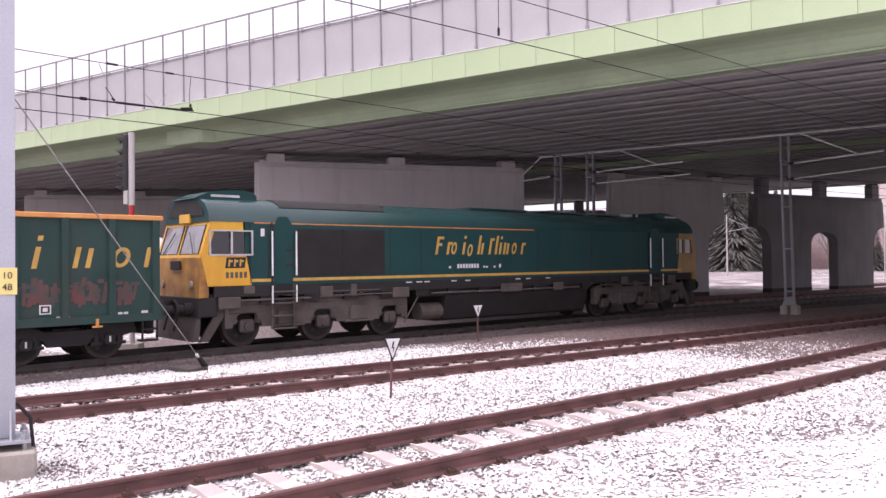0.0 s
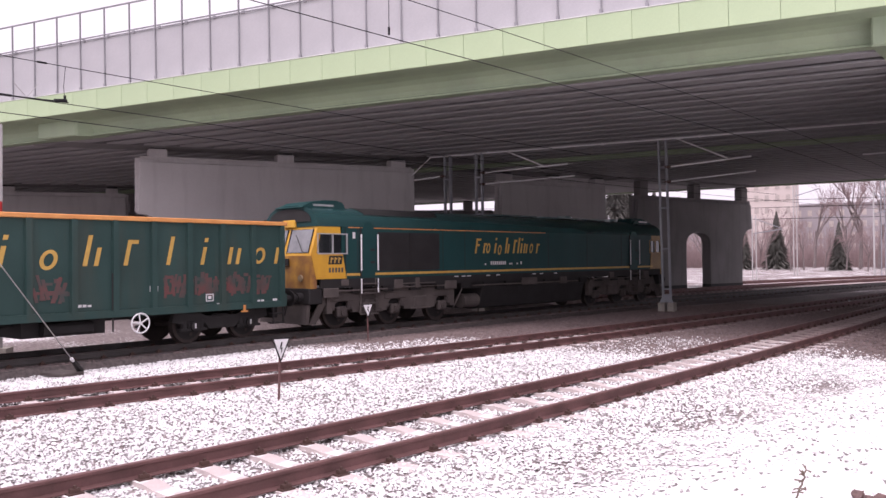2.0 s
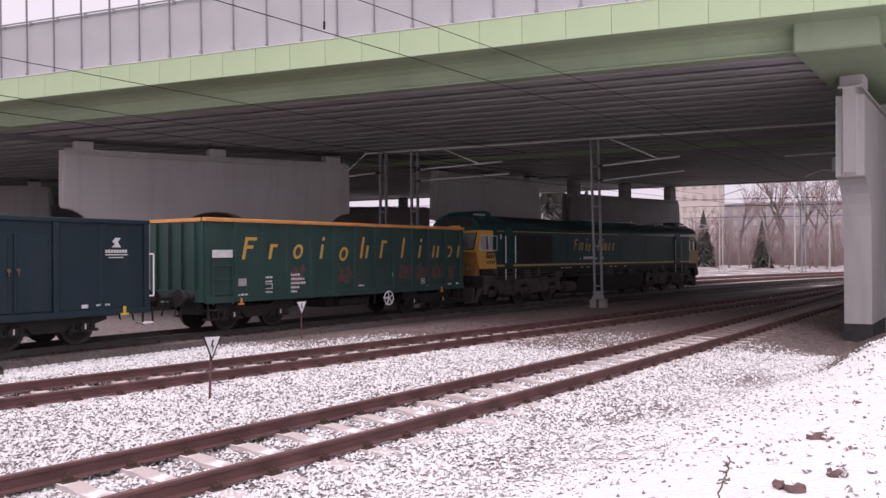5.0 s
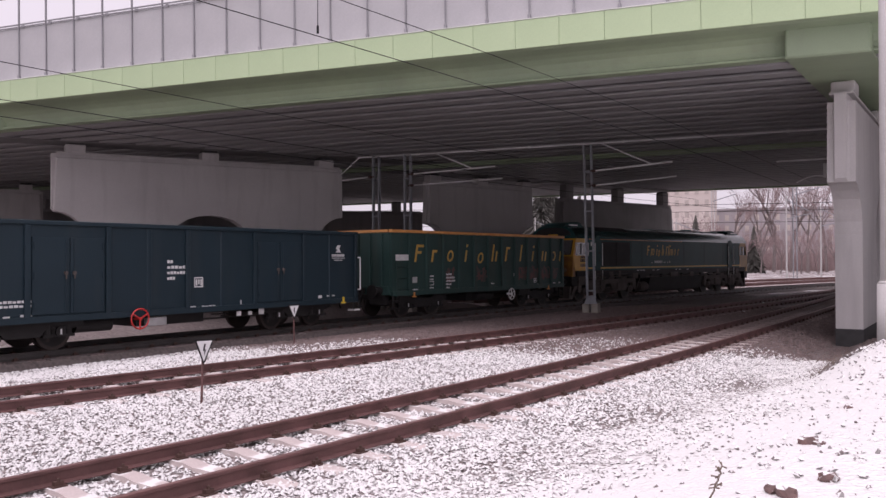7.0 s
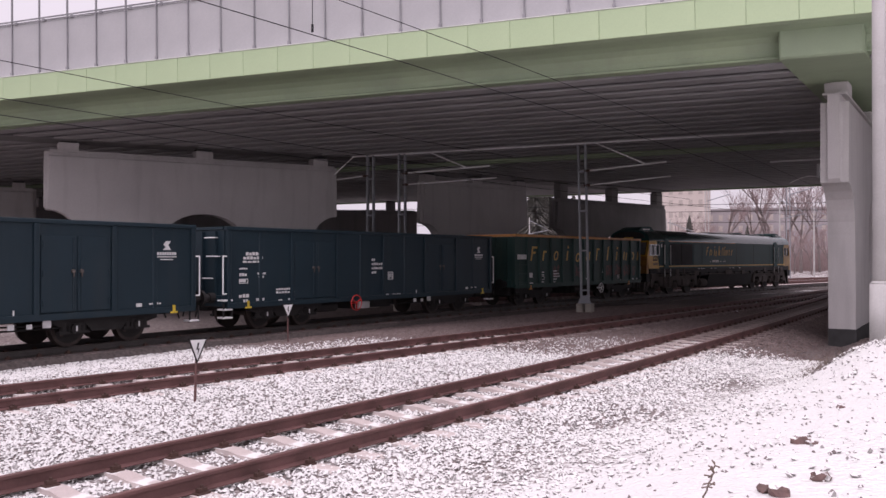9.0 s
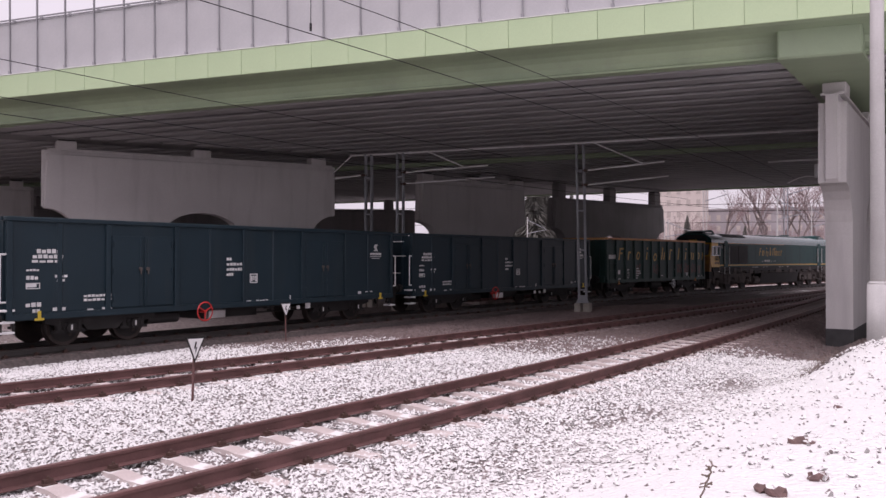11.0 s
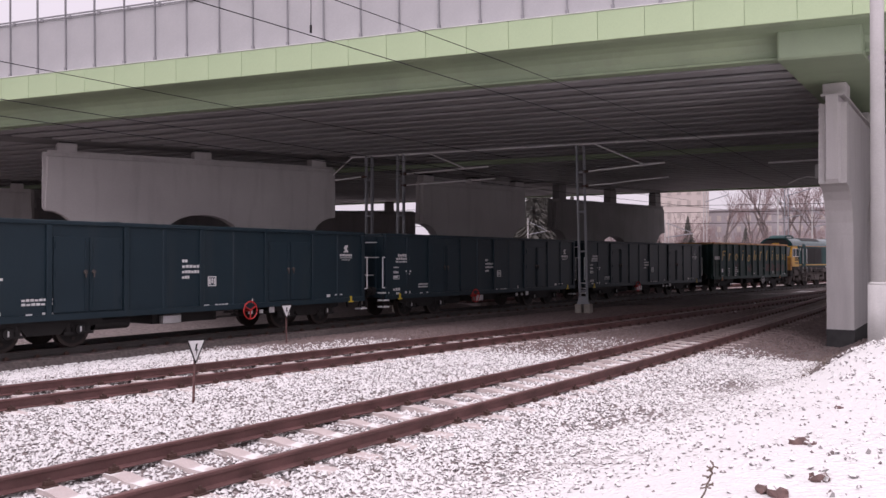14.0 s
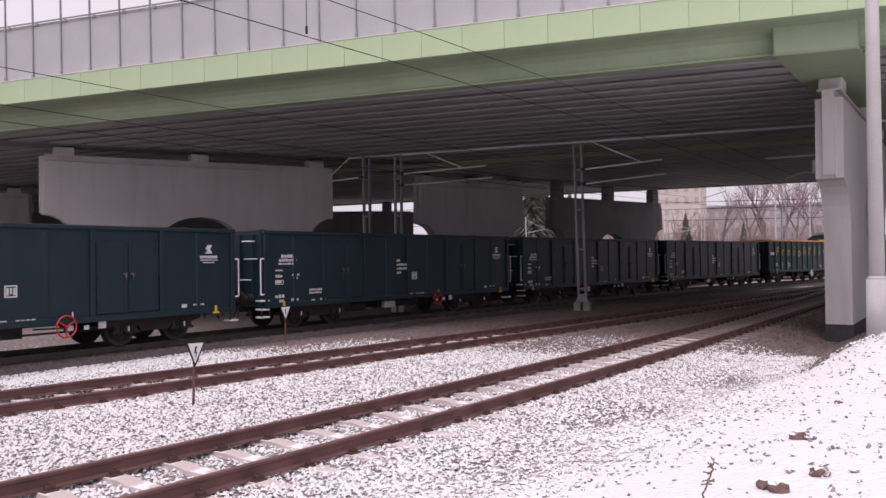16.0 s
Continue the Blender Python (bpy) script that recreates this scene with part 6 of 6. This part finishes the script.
block("apartment_block", "beige rendered apartment block behind trees", -34.5, -22.5, 215, 12, 21.5, M_BEIGE, 7, 5)
block("long_block", "long grey flat-roofed block behind trees", -24.5, 16.0, 235, 12, 15.5, M_GREYB, 5, 16)
block("low_hall", "low grey hall behind the thicket", -80.0, -45.0, 230, 15, 9.0, M_GREYB, 2, 10)


def far_mast(x, y, h, material, twin):
    m = empty("far_mast", Matrix.Translation((x, y, -0.3)), "pale slender mast beside the far tracks", "mast", "far masts")
    for dx in ((-0.18, 0.18) if twin else (0.0,)):
        bm = B()
        rod(bm, (dx, 0, 0), (dx, 0, h), 0.10 if not twin else 0.055, 0.07 if not twin else 0.05, n=8)
        part("shaft", bm, material, m)
    bm = B()
    rod(bm, (0, 0, h * 0.72), (2.6, 0, h * 0.78), 0.05, n=6)
    rod(bm, (0, 0, h * 0.95), (2.4, 0, h * 0.8), 0.04, n=6)
    part("cantilever", bm, M_MASTG, m)


for az, d, h, mt, tw2 in ((-5.9, 105, 13, M_TUBE, True), (-1.45, 100, 9.5, M_TUBE, False), (-0.95, 98, 13, M_MASTG, True), (0.55, 104, 8.5, M_TUBE, False), (-17.6, 112, 8, M_TUBE, False), (-8.35, 88, 6.5, M_TUBE, True), (1.6, 110, 9, M_TUBE, False)):
    far_mast(*polar(az, d), h, M_LAMPPOST if mt is M_TUBE else mt, tw2)
for z in (6.3, 7.6, 8.4):
    bm = B()
    rod(bm, (-60, 92, z), (60, 112, z), 0.025, n=4)
    tagged(part("far_wire", bm, M_WIRE), "thin wire over the far tracks", "overhead wire", "overhead wires")


# ---- loose stones ----
M_STONE = mat("snow_capped_crushed_stone", (0.40, 0.385, 0.37), 0.85, 0, (0.22, 0.21, 0.205), 9, 0.3, 60, snow=0.56)
M_LUMP = mat("frozen_soil_lump", (0.24, 0.205, 0.195), 0.9, 0, (0.14, 0.12, 0.115), 9, 0.4, 60, snow=0.30)
M_CLOD = mat("frozen_brown_clod", (0.20, 0.165, 0.155), 0.95, 0, (0.12, 0.10, 0.095), 8, 0.6, 60, snow=-0.04)
M_STONE_BARE = mat("brown_bare_crushed_stone", (0.25, 0.19, 0.18), 0.9, 0, (0.14, 0.106, 0.10), 6, 0.3)
M_ROCK = mat("red_brown_rock", (0.20, 0.12, 0.11), 0.85, 0, (0.12, 0.08, 0.075), 7, 0.5, snow=0.22)
M_GRASS = mat("dry_grass", (0.20, 0.15, 0.12), 0.9, 0, (0.13, 0.10, 0.08), 4)


def scatter(name, label, places, material, seed, lo=0.015, hi=0.038):
    """Angular eight-sided stones, joined into one mesh."""
    g = np.random.RandomState(seed)
    n = len(places)
    base = np.array([(1, 0, 0), (0, 1, 0), (-1, 0, 0), (0, -1, 0), (0.1, 0.1, 0.8), (0, 0, -0.8)], float)
    size = g.uniform(lo, hi, n)[:, None, None]
    v = base[None] * size * g.uniform(0.6, 1.35, (n, 6, 3))
    a = g.uniform(0, 6.283, n)
    c, s = np.cos(a)[:, None], np.sin(a)[:, None]
    x, y = v[:, :, 0] * c - v[:, :, 1] * s, v[:, :, 0] * s + v[:, :, 1] * c
    tx, ty = g.uniform(-0.5, 0.5, (n, 1)), g.uniform(-0.5, 0.5, (n, 1))
    z = v[:, :, 2] + x * tx + y * ty
    P = np.asarray(places)
    v = np.stack([x + P[:, :1], y + P[:, 1:2], z + P[:, 2:3]], 2).reshape(-1, 3)
    f = np.array([(0, 1, 4), (1, 2, 4), (2, 3, 4), (3, 0, 4), (1, 0, 5), (2, 1, 5), (3, 2, 5), (0, 3, 5)])
    f = (f[None] + 6 * np.arange(n)[:, None, None]).reshape(-1, 3)
    me = bpy.data.meshes.new(name)
    me.from_pydata(v.tolist(), [], f.tolist())
    me.materials.append(material)
    return tagged(new(name, me), label, "stones", kind="stuff")


g = np.random.RandomState(3)
snowy, bare = [], []
for i in range(300000):
    y = 3.0 + 40.0 * g.rand() ** 1.6
    lo_x, hi_x = curve_x(LINE, y) - 4.0, curve_x(CURVES["near"], y) + 7.5
    x = lo_x + (hi_x - lo_x) * g.rand()
    if abs(x - (curve_x(CURVES["line"], y) - 0.75)) < 0.2 and g.rand() < 0.5:
        continue
    out = x - curve_x(CURVES["near"], y) - 1.6
    if out > 0 and g.rand() > math.exp(-out / (1.1 + 0.9 * noise.noise((x * 0.5, y * 0.5, 12)))):
        continue
    e = min(abs(x + 0.75 - curve_x(CURVES[key], y)) for key in ("near", "middle"))
    if e < 1.3 and g.rand() < (0.40 if e < 0.95 else 0.25):
        continue
    z = ground_height(x, y) + 0.012
    d1 = x - curve_x(LINE, y)
    if -2.1 < d1 < 0.6:
        z = -0.195
    elif -2.6 < d1 < 0.82:
        continue
    (snowy if snowfall(x, y) > 0.2 + 0.2 * g.rand() else bare).append((x, y, z))
scatter("snowy_ballast_stones", "grey crushed stones capped with fresh snow", snowy, M_STONE, 1)
scatter("bare_ballast_stones", "brown crushed stones free of snow under the bridge", bare, M_STONE_BARE, 2)

# sparse lumps and rocks on the bank
lumps = []
for i in range(4200):
    y = 4 + 20 * g.rand()
    x = curve_x(CURVES["near"], y) + 2.2 + 7.0 * g.rand()
    if noise.noise((x * 0.5, y * 0.5, 9)) > 0.02 + 0.8 * (g.rand() - 0.5):
        lumps.append((x, y, ground_height(x, y) + 0.004))
scatter("bank_lumps", "brown soil lumps poking through the snow on the bank", lumps, M_LUMP, 5, 0.006, 0.026)


def rock(x, y, r, seed, material):
    rg = random.Random(seed)
    bm = B()
    bmesh.ops.create_icosphere(bm, subdivisions=2, radius=r)
    for v in bm.verts:
        k = 1 + 0.35 * noise.noise(v.co * (1.6 / r) + Vector((seed, 0, 0)))
        k += 0.25 * noise.noise(v.co * (4.0 / r) + Vector((0, seed, 0)))
        v.co = Vector((v.co.x * 1.15 * k, v.co.y * k, v.co.z * 0.7 * k))
    o = part("rock", bm, material)
    o.location = (x, y, ground_height(x, y) + r * 0.15)
    o.rotation_euler.z = rg.uniform(0, 6)
    return tagged(o, "red-brown rock half sunk in snow on the bank", "rock", "rocks on the bank")


for i, (x, y, r) in enumerate(((-0.19, 6.9, 0.085), (-0.30, 7.0, 0.06), (0.11, 7.45, 0.075), (-0.05, 9.1, 0.09), (0.05, 9.0, 0.06), (0.4, 11.5, 0.05), (-1.9, 10.4, 0.035))):
    rock(x, y, r, i + 3, M_ROCK)


o = rock(-2.72, 38.0, 0.13, 21, M_ROCK)
tagged(o, "small brown rock lying between the tracks", "rock")


for i, (x, y, r) in enumerate(((0.30, 17.3, 0.10), (0.38, 17.6, 0.15), (0.52, 17.7, 0.17), (0.60, 18.0, 0.13), (0.72, 18.3, 0.15), (0.86, 18.6, 0.12), (0.98, 18.9, 0.14), (0.22, 17.0, 0.08), (0.45, 16.9, 0.07))):
    o = rock(x, y, r * 1.15, i + 40, M_CLOD)
    tagged(o, "frozen brown soil clod with snow on top", "soil clod", "soil clods on the shoulder")


def tuft(x, y, h, n, seed, label):
    rg = random.Random(seed)
    tb = Tubes()
    for i in range(n * 3):
        a, l = rg.uniform(0, 6.28), rg.uniform(0.25, 1.0) * h
        p = Vector((rg.gauss(0, 0.16), rg.gauss(0, 0.16), -0.02))
        q = p + Vector((math.cos(a) * l * rg.uniform(0.2, 1.3), math.sin(a) * l * rg.uniform(0.2, 1.3), l * rg.uniform(0.3, 1.0)))
        tb.add(p, q, 0.005, 0.002)
    o = tb.put("grass_tuft", M_GRASS)
    o.location = (x, y, ground_height(x, y))
    return tagged(o, label, "grass", "grass tufts on the bank")


mud = []
for i in range(420):
    x, y = -9.28 + 0.30 * g.randn(), 4.97 + 0.16 * g.randn()
    mud.append((x, y, ground_height(x, y) + 0.012))
scatter("soil_crumbs", "brown soil crumbs beside the mast's foundation", mud, M_CLOD, 8, 0.010, 0.035)


# a ragged ridge of frozen soil and dead grass where the bank meets the pier
ridge = []
ridge_a, ridge_b = Vector((0.28, 16.5)), Vector((1.28, 20.8))
for i in range(900):
    f = g.rand()
    q = ridge_a.lerp(ridge_b, f) + Vector((0.16 * g.randn(), 0.28 * g.randn()))
    ridge.append((q.x, q.y, ground_height(q.x, q.y) + 0.015))
scatter("soil_ridge", "ragged ridge of brown frozen soil crumbs on the bank", ridge, M_CLOD, 13, 0.015, 0.06)
for i in range(9):
    q = ridge_a.lerp(ridge_b, (i + 0.5) / 9)
    tuft(q.x + 0.1 * g.randn(), q.y + 0.2 * g.randn(), 0.13 + 0.1 * g.rand(), 14, 60 + i, "dry brown grass tuft on the soil ridge")


def make_stub(x, y):
    p = empty("marker_stub", Matrix.Translation((x, y, ground_height(x, y))), "short white survey marker stub between the tracks", "marker stub")
    bm = B()
    rod(bm, (0, 0, -0.1), (0, 0, 0.24), 0.045, 0.04, n=8)
    part("shaft", bm, M_WHITE, p)
    bm = B()
    rod(bm, (0, 0, 0.24), (0, 0, 0.27), 0.05, 0.03, n=8)
    part("cap", bm, M_STEEL, p)


make_stub(-2.2, 44.0)


for i, (x, y, h, n) in enumerate(((0.26, 17.3, 0.2, 20), (0.5, 17.9, 0.26, 26), (0.92, 18.9, 0.3, 34), (0.72, 18.4, 0.26, 26), (0.1, 16.4, 0.14, 12))):
    tuft(x, y, h, n, i, "dry brown grass tuft poking out of the snow")


def weed(x, y, h):
    rg = random.Random(4)
    bm = B()
    p = Vector((0, 0, -0.02))
    for i in range(12):
        q = p + Vector((rg.uniform(-0.012, 0.02), rg.uniform(-0.01, 0.01), h / 12))
        rod(bm, p, q, 0.008, 0.006, n=5)
        if i > 4:
            for j in range(3):
                d = Vector((rg.uniform(-1, 1), rg.uniform(-0.5, 0.5), rg.uniform(-0.3, 0.8))) * 0.06
                rod(bm, q, q + d, 0.004, 0.007, n=4)
        p = q
    o = part("dry_weed", bm, M_GRASS)
    o.location = (x, y, ground_height(x, y))
    tagged(o, "single dry brown weed stalk in the snow", "weed", kind="stuff")


weed(-0.70, 6.55, 0.33)


def motions():
    for ob, q, half in CARS:
        walk(ob, [(t, car_pose(q, t, half)) for t in np.arange(0, 16.01, 0.5)])
    for ob, x, r in WHEELS:
        walk(ob, [(k / 10, Matrix.Translation((x, 0, r)) @ Matrix.Rotation(train_s(k / 10) / r, 4, "Y")) for k in range(161)])


motions()
